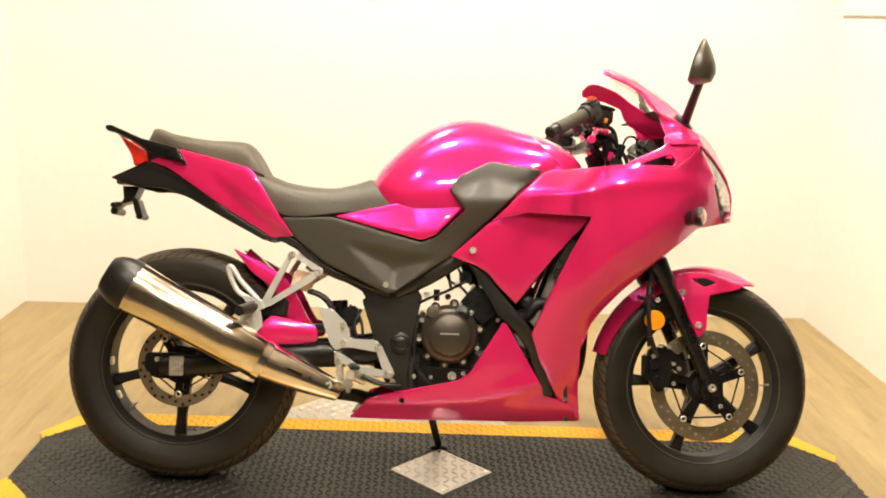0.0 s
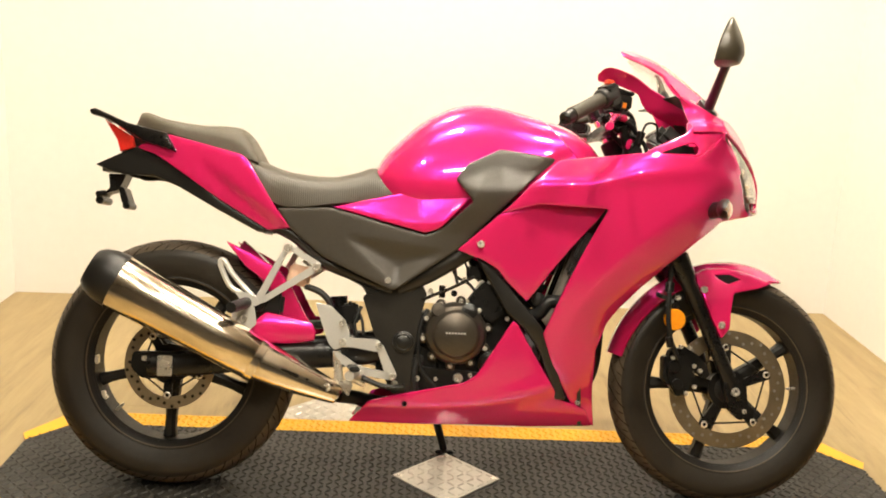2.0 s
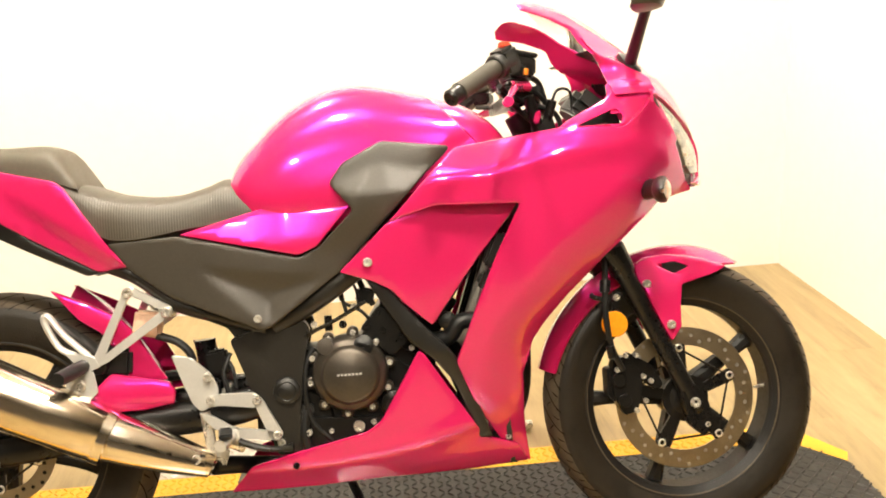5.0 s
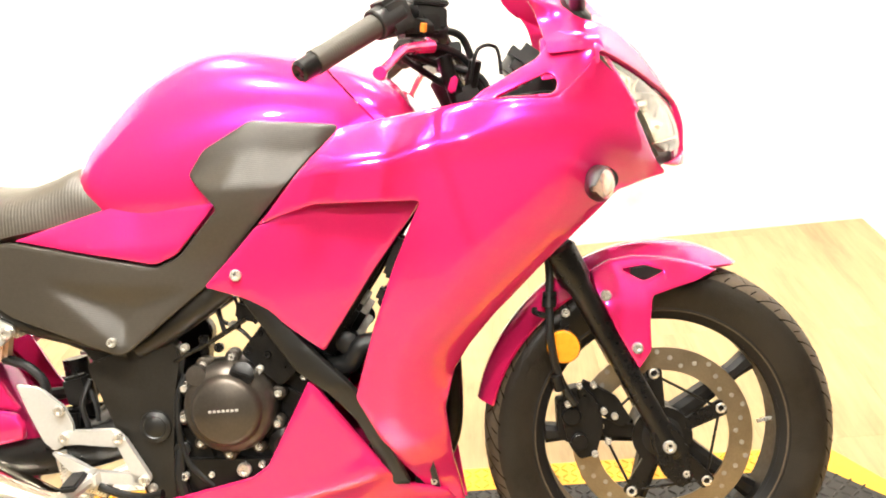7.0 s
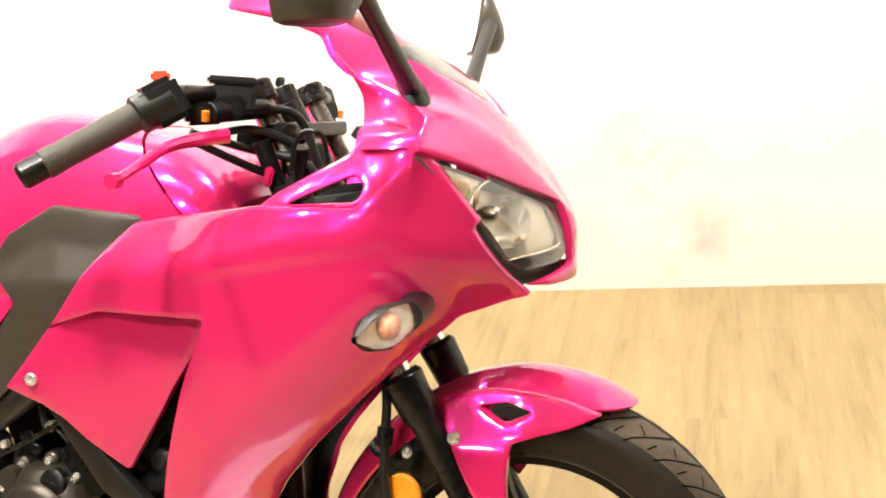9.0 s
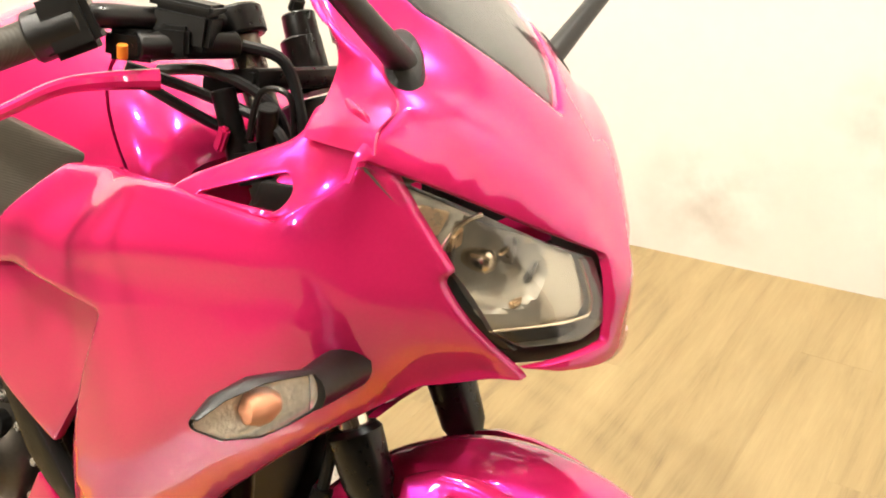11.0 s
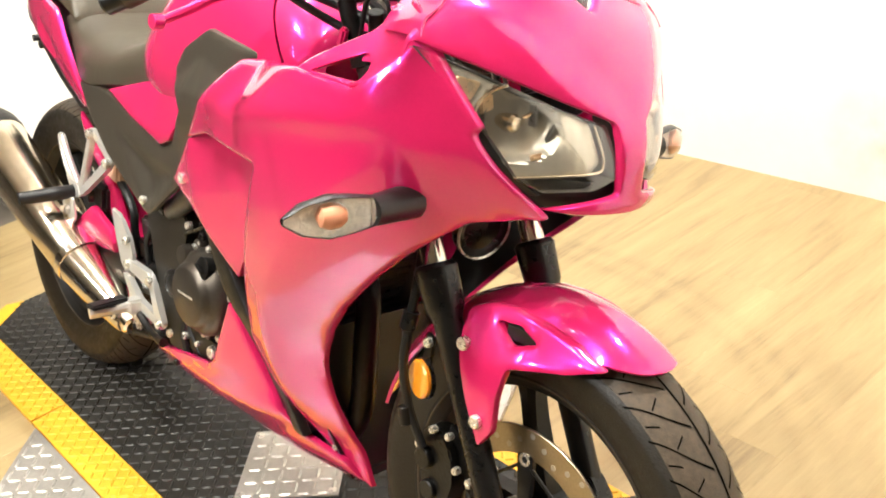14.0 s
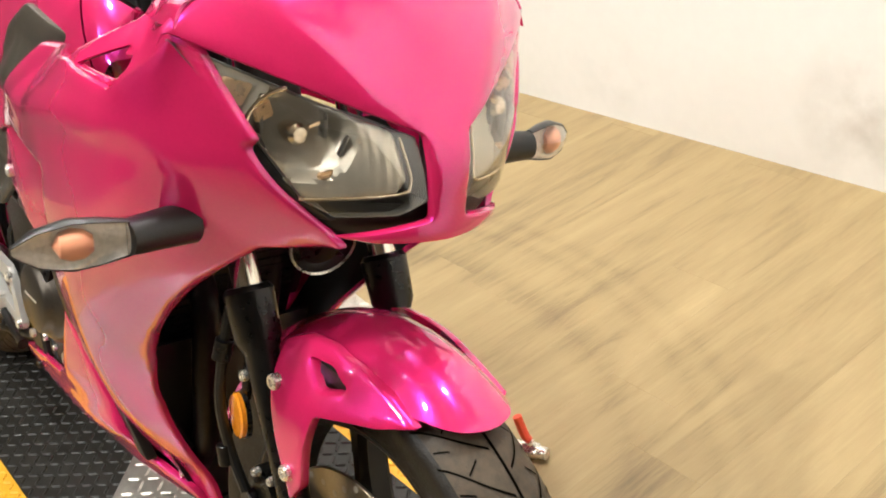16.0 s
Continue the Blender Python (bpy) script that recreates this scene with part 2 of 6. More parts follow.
# ---- building helpers ----
def part(name, bm, mat, parent=None, label="", smooth=35, recalc=True):
    """Links a bmesh as ONE mesh object under a thing or under a part."""
    mesh = bpy.data.meshes.new(name)
    if recalc:
        bmesh.ops.recalc_face_normals(bm, faces=bm.faces)
    bm.to_mesh(mesh)
    bm.free()
    mesh.materials.append(mat)
    if smooth:
        mesh.shade_smooth()
        mesh.set_sharp_from_angle(angle=radians(smooth))
    ob = new(name, mesh)
    ob.parent = parent
    return tagged(ob, label)


def parts(name, bms, mat, parent, label=""):
    """Several alike parts, each a mesh of its own."""
    return [part(name, b, mat, parent, label) for b in bms]


def empty(name, label, category, m=None, group="", kind=""):
    ob = new(name)
    if m is not None:
        ob.matrix_world = m
    return tagged(ob, label, category, group, kind)


def join(*bms):
    """All bmeshes in one."""
    out = bms[0]
    for b in bms[1:]:
        mesh = bpy.data.meshes.new("joined")
        b.to_mesh(mesh)
        out.from_mesh(mesh)
        bpy.data.meshes.remove(mesh)
        b.free()
    return out


def moved(bm, m):
    bm.transform(m)
    return bm


def mirrored(bm):
    """A copy of the bmesh on the bike's other side."""
    b = bm.copy()
    b.transform(Matrix.Diagonal((1, -1, 1, 1)))
    bmesh.ops.reverse_faces(b, faces=b.faces)
    return b


def both(name, bm, mat, parent, label="", smooth=35):
    """A part on the bike's right and the same on its left."""
    left = mirrored(bm)
    return part(name, bm, mat, parent, label, smooth), part(name, left, mat, parent, label, smooth)


def curve(x, knots):
    """A smooth value at x through (place, value) knots."""
    if x <= knots[0][0]:
        return knots[0][1]
    if x >= knots[-1][0]:
        return knots[-1][1]
    for i in range(len(knots) - 1):
        (x0, v0), (x1, v1) = knots[i], knots[i + 1]
        if x <= x1:
            u = (x - x0) / (x1 - x0)
            before = knots[i - 1] if i else knots[i]
            after = knots[i + 2] if i + 2 < len(knots) else knots[i + 1]
            m0 = (v1 - before[1]) / max(x1 - before[0], 1e-6) * (x1 - x0)
            m1 = (after[1] - v0) / max(after[0] - x0, 1e-6) * (x1 - x0)
            return (2 * u**3 - 3 * u**2 + 1) * v0 + (u**3 - 2 * u**2 + u) * m0 + (-2 * u**3 + 3 * u**2) * v1 + (u**3 - u**2) * m1


def smooth_line(points, steps=6, closed=False):
    """Catmull-Rom through the points (any dimension)."""
    p = [np.array(q, float) for q in points]
    n, out = len(p), []
    for i in range(n if closed else n - 1):
        a, b, c, d = (p[(i + k) % n] if closed else p[min(max(i + k, 0), n - 1)] for k in (-1, 0, 1, 2))
        for k in range(steps):
            u = k / steps
            out.append(0.5 * (2 * b + (c - a) * u + (2 * a - 5 * b + 4 * c - d) * u * u + (3 * b - a - 3 * c + d) * u**3))
    if not closed:
        out.append(p[-1])
    return out


def rounded(points, radius=0.006, steps=4):
    """A closed 2D outline with its corners rounded."""
    p = [np.array(q, float) for q in points]
    out = []
    for i in range(len(p)):
        a, b, c = p[i - 1], p[i], p[(i + 1) % len(p)]
        la, lc = np.linalg.norm(a - b), np.linalg.norm(c - b)
        r = min(radius, 0.4 * la, 0.4 * lc)
        s, e = b + (a - b) / la * r, b + (c - b) / lc * r
        for k in range(steps + 1):
            u = k / steps
            out.append((1 - u) ** 2 * s + 2 * u * (1 - u) * b + u * u * e)
    return out


def resample(loop, step):
    out = []
    for i in range(len(loop)):
        a, b = loop[i], loop[(i + 1) % len(loop)]
        n = max(1, int(np.linalg.norm(b - a) / step + 0.5))
        out += [a + (b - a) * k / n for k in range(n)]
    return out


def inside(p, loop):
    x, y, hit = p[0], p[1], False
    for i in range(len(loop)):
        (x0, y0), (x1, y1) = loop[i - 1], loop[i]
        if (y0 > y) != (y1 > y) and x < (x1 - x0) * (y - y0) / (y1 - y0) + x0:
            hit = not hit
    return hit


def shell(outline, place, thick=0.004, edge=0.005, step=0.018, corner=0.006, holes=(), sharp=False):
    """A curved panel: a 2D outline filled with a fine net, put in space by place(u, v, depth), with a rolled edge and a thickness."""
    from mathutils.geometry import delaunay_2d_cdt
    loops = [resample(rounded(l, corner) if not sharp else [np.array(q, float) for q in l], step * 0.7) for l in (outline, *holes)]
    pts, edges = [], []
    for l in loops:
        base = len(pts)
        pts += l
        edges += [(base + i, base + (i + 1) % len(l)) for i in range(len(l))]
    border = np.array(pts)
    seg0, seg1 = border[[e[0] for e in edges]], border[[e[1] for e in edges]]

    def distance(q):
        d = seg1 - seg0
        u = np.clip(((q - seg0) * d).sum(1) / np.maximum((d * d).sum(1), 1e-12), 0, 1)
        return np.sqrt((((seg0 + d * u[:, None]) - q) ** 2).sum(1).min())

    def within(q):
        return inside(q, loops[0]) and not any(inside(q, h) for h in loops[1:])

    extra = []
    for l in loops:
        for i in range(len(l)):
            d = l[(i + 1) % len(l)] - l[i - 1]
            nrm = np.array((-d[1], d[0])) / max(np.linalg.norm(d), 1e-9)
            for off in (edge * 0.3, edge):
                for sgn in (1, -1):
                    q = l[i] + nrm * off * sgn
                    if within(q) and distance(q) > off * 0.9:
                        extra.append(q)
    lo, hi = border.min(0), border.max(0)
    row = 0
    v = lo[1]
    while v < hi[1]:
        u = lo[0] + (step / 2 if row % 2 else 0)
        while u < hi[0]:
            q = np.array((u, v))
            if within(q) and distance(q) > edge * 1.6:
                extra.append(q)
            u += step
        v += step * 0.87
        row += 1
    verts, _, faces, *_ = delaunay_2d_cdt([Vector(q) for q in pts + extra], edges, [], 0, 1e-5)
    bm = bmesh.new()
    flat = [np.array(q) for q in verts]
    keep = [f for f in faces if within(sum(flat[i] for i in f) / len(f))]
    drop = []
    for q in flat:
        d = distance(q)
        drop.append(edge * (1 - math.sqrt(max(0, 1 - (1 - d / edge) ** 2))) if d < edge else 0)
    top = [bm.verts.new(place(q[0], q[1], drop[i])) for i, q in enumerate(flat)]
    bot = [bm.verts.new(place(q[0], q[1], thick + edge)) for q in flat]
    count = {}
    for f in keep:
        bm.faces.new([top[i] for i in f])
        bm.faces.new([bot[i] for i in reversed(f)])
        for i in range(len(f)):
            count[(f[i], f[(i + 1) % len(f)])] = 1
    for a, b in count:
        if (b, a) not in count:
            bm.faces.new((top[b], top[a], bot[a], bot[b]))
    bmesh.ops.delete(bm, geom=[q for q in bm.verts if not q.link_faces], context="VERTS")
    return bm


FLARE = 0.025  # the bodywork widens upwards by this much per metre


def side_panel(outline, width, **more):
    """A panel on the bike's right, drawn in side view; width(x, z) is its distance from the middle plane."""
    return shell(outline, lambda u, v, d: (u, -(width(u, v) + FLARE * v - d), v - 0.003), **more)


def slab(outline, y0, y1, corner=0.004, bevel=0.002):
    """A flat plate drawn in side view, from y0 to y1, with broken edges."""
    bm = bmesh.new()
    loop = rounded(outline, corner, 3)
    a = [bm.verts.new((p[0], y0, p[1])) for p in loop]
    b = [bm.verts.new((p[0], y1, p[1])) for p in loop]
    n = len(loop)
    fa, fb = bm.faces.new(a), bm.faces.new(list(reversed(b)))
    for i in range(n):
        bm.faces.new((a[(i + 1) % n], a[i], b[i], b[(i + 1) % n]))
    if bevel:
        bmesh.ops.bevel(bm, geom=[e for f in (fa, fb) for e in f.edges], offset=bevel, segments=2, affect="EDGES", clamp_overlap=True)
    return bm


def tube(points, radius, seg=12, steps=6, flat=1.0):
    """A pipe along a smooth line; radius may be a list along the points."""
    line = smooth_line(points, steps) if len(points) > 2 else [np.array(p, float) for p in points]
    n = len(line)
    rad = radius if isinstance(radius, (list, tuple)) else [radius] * len(points)
    bm, rings = bmesh.new(), []
    up = Vector((0, 0, 1))
    for i, p in enumerate(line):
        d = Vector(line[min(i + 1, n - 1)] - line[max(i - 1, 0)]).normalized()
        if abs(d.dot(up)) > 0.95:
            up = Vector((0, 1, 0))
        a = d.cross(up).normalized()
        b = a.cross(d).normalized()
        f = i / (n - 1) * (len(rad) - 1)
        k = min(int(f), len(rad) - 2) if len(rad) > 1 else 0
        r = rad[k] + (rad[k + 1] - rad[k]) * (f - k) if len(rad) > 1 else rad[0]
        rings.append([bm.verts.new(Vector(p) + a * r * flat * math.cos(t) + b * r * math.sin(t)) for t in (2 * math.pi * j / seg for j in range(seg))])
        up = b
    for r0, r1 in zip(rings, rings[1:]):
        for j in range(seg):
            bm.faces.new((r0[j], r0[(j + 1) % seg], r1[(j + 1) % seg], r1[j]))
    bm.faces.new(list(reversed(rings[0])))
    bm.faces.new(rings[-1])
    return bm


def turned(profile, p0, axis, seg=32, closed=False):
    """A body of revolution: profile of (along, radius) about the axis from p0."""
    d = Vector(axis).normalized()
    a = d.orthogonal().normalized()
    b = d.cross(a)
    bm, rings = bmesh.new(), []
    for s, r in profile:
        c = Vector(p0) + d * s
        rings.append([bm.verts.new(c + (a * math.cos(t) + b * math.sin(t)) * max(r, 1e-4)) for t in (2 * math.pi * j / seg for j in range(seg))])
    pairs = list(zip(rings, rings[1:])) + ([(rings[-1], rings[0])] if closed else [])
    for r0, r1 in pairs:
        for j in range(seg):
            bm.faces.new((r0[j], r0[(j + 1) % seg], r1[(j + 1) % seg], r1[j]))
    if not closed:
        bm.faces.new(list(reversed(rings[0])))
        bm.faces.new(rings[-1])
    return bm


def rod(p0, p1, r, seg=16, chamfer=0.1):
    d = Vector(p1) - Vector(p0)
    n, c = d.length, r * chamfer
    return turned([(0, r - c), (c, r), (n - c, r), (n, r - c)], p0, d, seg)


def block(centre, size, turn=(0, 0, 0), bevel=0.003, taper=1.0):
    bm = bmesh.new()
    bmesh.ops.create_cube(bm, size=1)
    for v in bm.verts:
        k = taper if v.co.z > 0 else 1
        v.co = Vector((v.co.x * size[0] * k, v.co.y * size[1] * k, v.co.z * size[2]))
    if bevel:
        bmesh.ops.bevel(bm, geom=list(bm.edges), offset=bevel, segments=2, affect="EDGES", clamp_overlap=True)
    bm.transform(pose(*centre, *turn))
    return bm


def bolt(p, axis=(0, -1, 0), r=0.007, h=0.005):
    """A socket-head screw."""
    return turned([(-0.004, r), (h * 0.7, r), (h, r * 0.85), (h, r * 0.5), (h * 0.4, r * 0.45), (h * 0.4, 0)], p, axis, 12)


def loft(rings, cap=True):
    bm, made = bmesh.new(), []
    for r in rings:
        made.append([bm.verts.new(p) for p in r])
    n = len(made[0])
    for r0, r1 in zip(made, made[1:]):
        for j in range(n):
            bm.faces.new((r0[j], r0[(j + 1) % n], r1[(j + 1) % n], r1[j]))
    if cap:
        bm.faces.new(list(reversed(made[0])))
        bm.faces.new(made[-1])
    return bm

# ---- room ----
WALL_Y, WALL_SLOPE = 1.665, 0.045
X_LEFT, X_RIGHT, Y_FRONT, HEIGHT, FLOOR_Z = -1.02, 2.37, -2.7, 2.75, -0.012


def prism(corners, z0, z1):
    """An upright body on a plan."""
    bm = bmesh.new()
    a = [bm.verts.new((x, y, z0)) for x, y in corners]
    b = [bm.verts.new((x, y, z1)) for x, y in corners]
    n = len(a)
    bm.faces.new(list(reversed(a)))
    bm.faces.new(b)
    for i in range(n):
        bm.faces.new((a[i], a[(i + 1) % n], b[(i + 1) % n], b[i]))
    return bm


def back(x):
    return WALL_Y + WALL_SLOPE * x


BOOTH_END, WEST_END = 0.2, 0.2  # the booth opens here towards unseen dim walls, added to darken reflections
SHOP_X0, SHOP_X1, SHOP_Y0 = -3.6, 5.2, -6.5
for name_, plan_, paint_, label_ in (
    ("wall_north", [(X_LEFT - 0.12, back(X_LEFT - 0.12)), (X_RIGHT + 0.12, back(X_RIGHT + 0.12)), (X_RIGHT + 0.12, 2.05), (X_LEFT - 0.12, 2.05)], WALL, "smooth cream-painted booth wall"),
    ("wall_east", [(X_RIGHT, BOOTH_END), (X_RIGHT + 0.12, BOOTH_END), (X_RIGHT + 0.12, back(X_RIGHT + 0.12)), (X_RIGHT, back(X_RIGHT))], WALL, "smooth cream-painted booth wall"),
    ("wall_west", [(X_LEFT - 0.12, WEST_END), (X_LEFT, WEST_END), (X_LEFT, back(X_LEFT)), (X_LEFT - 0.12, back(X_LEFT - 0.12))], WALL, "smooth cream-painted booth wall"),
    ("wall_south", [(SHOP_X0, SHOP_Y0 - 0.12), (SHOP_X1, SHOP_Y0 - 0.12), (SHOP_X1, SHOP_Y0), (SHOP_X0, SHOP_Y0)], SHOP, "plain dim wall, unseen, added for darker reflections"),
    ("wall_shop_east", [(SHOP_X1, SHOP_Y0), (SHOP_X1 + 0.12, SHOP_Y0), (SHOP_X1 + 0.12, BOOTH_END), (SHOP_X1, BOOTH_END)], SHOP, "plain dim wall, unseen, added for darker reflections"),
    ("wall_shop_west", [(SHOP_X0 - 0.12, SHOP_Y0), (SHOP_X0, SHOP_Y0), (SHOP_X0, WEST_END), (SHOP_X0 - 0.12, WEST_END)], SHOP, "plain dim wall, unseen, added for darker reflections"),
    ("wall_return_east", [(X_RIGHT + 0.12, BOOTH_END), (SHOP_X1, BOOTH_END), (SHOP_X1, BOOTH_END + 0.12), (X_RIGHT + 0.12, BOOTH_END + 0.12)], SHOP, "plain dim wall, unseen, added for darker reflections"),
    ("wall_return_west", [(SHOP_X0, WEST_END), (X_LEFT - 0.12, WEST_END), (X_LEFT - 0.12, WEST_END + 0.12), (SHOP_X0, WEST_END + 0.12)], SHOP, "plain dim wall, unseen, added for darker reflections"),
):
    tagged(part(name_, prism(plan_, FLOOR_Z - 0.05, HEIGHT), paint_, smooth=0), label_, "wall", kind="structure")
SHEET = [(SHOP_X0 - 0.12, SHOP_Y0 - 0.12), (SHOP_X1 + 0.12, SHOP_Y0 - 0.12), (SHOP_X1 + 0.12, 2.05), (SHOP_X0 - 0.12, 2.05)]
tagged(part("ceiling", prism(SHEET, HEIGHT, HEIGHT + 0.1), CEILING, smooth=0), "plain white ceiling with round recessed lamps", "ceiling", kind="structure")
floor = tagged(part("floor", prism(SHEET, FLOOR_Z - 0.05, FLOOR_Z - 0.006), CONCRETE, smooth=0), "pale oak plank floor with worn grain", "floor", kind="structure")

# ceiling lamps: a trim ring and a diffuser each
lamp_base = empty("ceiling_lamp", "round recessed ceiling lamp, out of view, with warm white diffuser", "lamp", pose(0, 0, HEIGHT), "ceiling lamps of the booth")
part("trim_ring", turned([(0, 0.125), (-0.012, 0.12), (-0.012, 0.070), (0, 0.068)], (0, 0, 0), (0, 0, 1), 32, True), CEILING, lamp_base)
part("diffuser", turned([(-0.004, 0.068), (-0.008, 0.064), (-0.009, 0.0)], (0, 0, 0), (0, 0, 1), 32), LAMP, lamp_base)
# last three: added fill in front of the booth, brightening the bike's side
LAMPS = [(0.15, 0.75), (1.5, 0.85), (0.35, -0.45), (1.2, -0.75), (0.0, -2.0), (1.25, -2.0), (0.6, -3.2)]
lamp_base.matrix_world = pose(*LAMPS[0], HEIGHT)
for x_, y_ in LAMPS[1:]:
    copy_thing(lamp_base, pose(x_, y_, HEIGHT))

# joint strip on the side wall
tagged(part("wall_seam", block((X_RIGHT - 0.003, 1.02, 1.311), (0.006, 1.46, 0.009), bevel=0.002), SEAM), "narrow beige joint strip along the cream wall", "trim", kind="structure")

# ---- turntable deck under the motorcycle ----
MID_Y, LANE, EDGE = 0.105, 0.245, 0.325
deck = empty("turntable_deck", "black tread-plate turntable lane with yellow painted edges", "turntable")


def chamfered(half, x0, x1, cut):
    return [(x0, MID_Y - half + cut * 1.2), (x0 + cut, MID_Y - half), (x1 - cut, MID_Y - half), (x1, MID_Y - half + cut * 1.2), (x1, MID_Y + half - cut * 1.2), (x1 - cut, MID_Y + half), (x0 + cut, MID_Y + half), (x0, MID_Y + half - cut * 1.2)]


DECK_X0, DECK_X1, SEAM_X = -0.45, 1.88, 0.12
LANE_PLAN = chamfered(LANE, DECK_X0, DECK_X1, 0.10)


def cut_plan(plan, x, keep_left):
    """The plan on one side of a line x = const."""
    out = []
    for i in range(len(plan)):
        a, b = plan[i], plan[(i + 1) % len(plan)]
        ina, inb = (a[0] < x) == keep_left, (b[0] < x) == keep_left
        if ina:
            out.append(a)
        if ina != inb:
            u = (x - a[0]) / (b[0] - a[0])
            out.append((x, a[1] + u * (b[1] - a[1])))
    return out


part("tread_panel", prism(cut_plan(LANE_PLAN, SEAM_X - 0.003, True), FLOOR_Z - 0.004, 0.0), TREAD, deck, "black tread plate", smooth=0)
part("tread_panel", prism(cut_plan(LANE_PLAN, SEAM_X + 0.003, False), FLOOR_Z - 0.004, 0.0), TREAD, deck, "black tread plate", smooth=0)
part("seam_strip", prism([(SEAM_X - 0.003, MID_Y - EDGE), (SEAM_X + 0.003, MID_Y - EDGE), (SEAM_X + 0.003, MID_Y + EDGE), (SEAM_X - 0.003, MID_Y + EDGE)], FLOOR_Z - 0.004, -0.006), TRIM, deck, smooth=0)

# yellow edge strips, cut at the seam, with their chamfered ends
for sy in (-1, 1):
    inner, outer, c = MID_Y + sy * LANE, MID_Y + sy * EDGE, 0.10
    for x0, x1, end in ((DECK_X0 + c, SEAM_X - 0.003, -1), (SEAM_X + 0.003, DECK_X1 - c, 1)):
        q = [(x0, inner), (x1, inner), (x1, outer), (x0, outer)]
        xe = x0 if end < 0 else x1
        far = [(xe + end * c, inner - sy * c * 1.2), (xe + end * (c + 0.02), outer - sy * (c * 1.2 + 0.04)), (xe + end * 0.03, outer)]
        q = [(x1, inner), (x1, outer), far[2], far[1], far[0], (x0, inner)] if end < 0 else [(x0, inner), (x1, inner), far[0], far[1], far[2], (x0, outer)]
        part("yellow_strip", prism(q, FLOOR_Z - 0.004, 0.0005), YELLOW, deck, "yellow painted edge", smooth=0)

# bare metal wings beyond the yellow, and the bare diamond in the lane
WING = [(0.15, EDGE + 0.003), (1.25, EDGE + 0.003), (1.03, EDGE + 0.22), (0.37, EDGE + 0.22)]
FAR_WING = [(0.15, EDGE + 0.003), (0.92, EDGE + 0.003), (0.82, EDGE + 0.18), (0.37, EDGE + 0.22)]
for sy, plan_ in ((-1, WING), (1, FAR_WING)):
    part("wing_plate", prism([(x, MID_Y + sy * y) for x, y in plan_], FLOOR_Z - 0.004, 0.0), PLATE, deck, "bare steel tread plate", smooth=0)
DIA = (0.704, 0.088, 0.142)
part("diamond_plate", prism([(DIA[0] - DIA[2], DIA[1]), (DIA[0], DIA[1] - DIA[2]), (DIA[0] + DIA[2], DIA[1]), (DIA[0], DIA[1] + DIA[2])], -0.004, 0.004), PLATE, deck, "bare diamond-shaped steel plate", smooth=0)
for dx, dy in ((-1, 0), (1, 0), (0, 1), (0, -1)):
    part("plate_screw", turned([(0, 0.009), (0.0015, 0.008), (0.002, 0)], (DIA[0] + dx * (DIA[2] - 0.018), DIA[1] + dy * (DIA[2] - 0.018), 0.004), (0, 0, 1), 12), ZINC, deck)


def tread_bars(plan, z, pitch, avoid=None):
    """The raised bars of tread plate, alternately slanted, all over a plan."""
    verts, faces = [], []
    xs, ys = [p[0] for p in plan], [p[1] for p in plan]
    for i in range(int((max(xs) - min(xs)) / pitch) + 1):
        for j in range(int((max(ys) - min(ys)) / pitch) + 1):
            x, y = min(xs) + (i + 0.5) * pitch, min(ys) + (j + 0.5) * pitch
            if not inside((x, y), plan) or (avoid and inside((x, y), avoid)):
                continue
            a = radians(45 if (i + j) % 2 else -45)
            ca, sa = math.cos(a), math.sin(a)
            base = len(verts)
            for l, w, h in ((-0.52, 0, 0), (-0.31, 0.15, 0), (0.31, 0.15, 0), (0.52, 0, 0), (0.31, -0.15, 0), (-0.31, -0.15, 0), (-0.37, 0, 1), (0.37, 0, 1)):
                u, v = l * pitch, w * pitch
                verts.append((x + u * ca - v * sa, y + u * sa + v * ca, z + h * 0.0026))
            faces += [tuple(base + k for k in f) for f in ((0, 6, 1), (1, 6, 7, 2), (2, 7, 3), (3, 7, 4), (4, 7, 6, 5), (5, 6, 0))]
    bm = bmesh.new()
    vs = [bm.verts.new(v) for v in verts]
    for f in faces:
        bm.faces.new([vs[k] for k in reversed(f)])
    return bm


DIA_PLAN = [(DIA[0] - DIA[2], DIA[1]), (DIA[0], DIA[1] - DIA[2]), (DIA[0] + DIA[2], DIA[1]), (DIA[0], DIA[1] + DIA[2])]
tagged(part("tread_relief", tread_bars(LANE_PLAN, 0.0, 0.0205, DIA_PLAN), TREAD, deck, "raised black tread bars", smooth=0, recalc=False), kind="stuff")
for sy in (-1, 1):
    strip = [(DECK_X0 + 0.11, MID_Y + sy * (LANE + 0.004)), (DECK_X1 - 0.11, MID_Y + sy * (LANE + 0.004)), (DECK_X1 - 0.11, MID_Y + sy * (EDGE - 0.004)), (DECK_X0 + 0.11, MID_Y + sy * (EDGE - 0.004))]
    tagged(part("tread_relief", tread_bars(strip, 0.0004, 0.0185), YELLOW, deck, "raised yellow tread bars", smooth=0, recalc=False), kind="stuff")
    tagged(part("tread_relief", tread_bars([(x, MID_Y + sy * y) for x, y in (WING if sy < 0 else FAR_WING)], 0.0, 0.026), PLATE, deck, "raised bare steel tread bars", smooth=0, recalc=False), kind="stuff")
tagged(part("tread_relief", tread_bars([(DIA[0] + (x - DIA[0]) * 0.93, DIA[1] + (y - DIA[1]) * 0.93) for x, y in DIA_PLAN], 0.004, 0.026), PLATE, deck, "raised bare steel tread bars", smooth=0, recalc=False), kind="stuff")

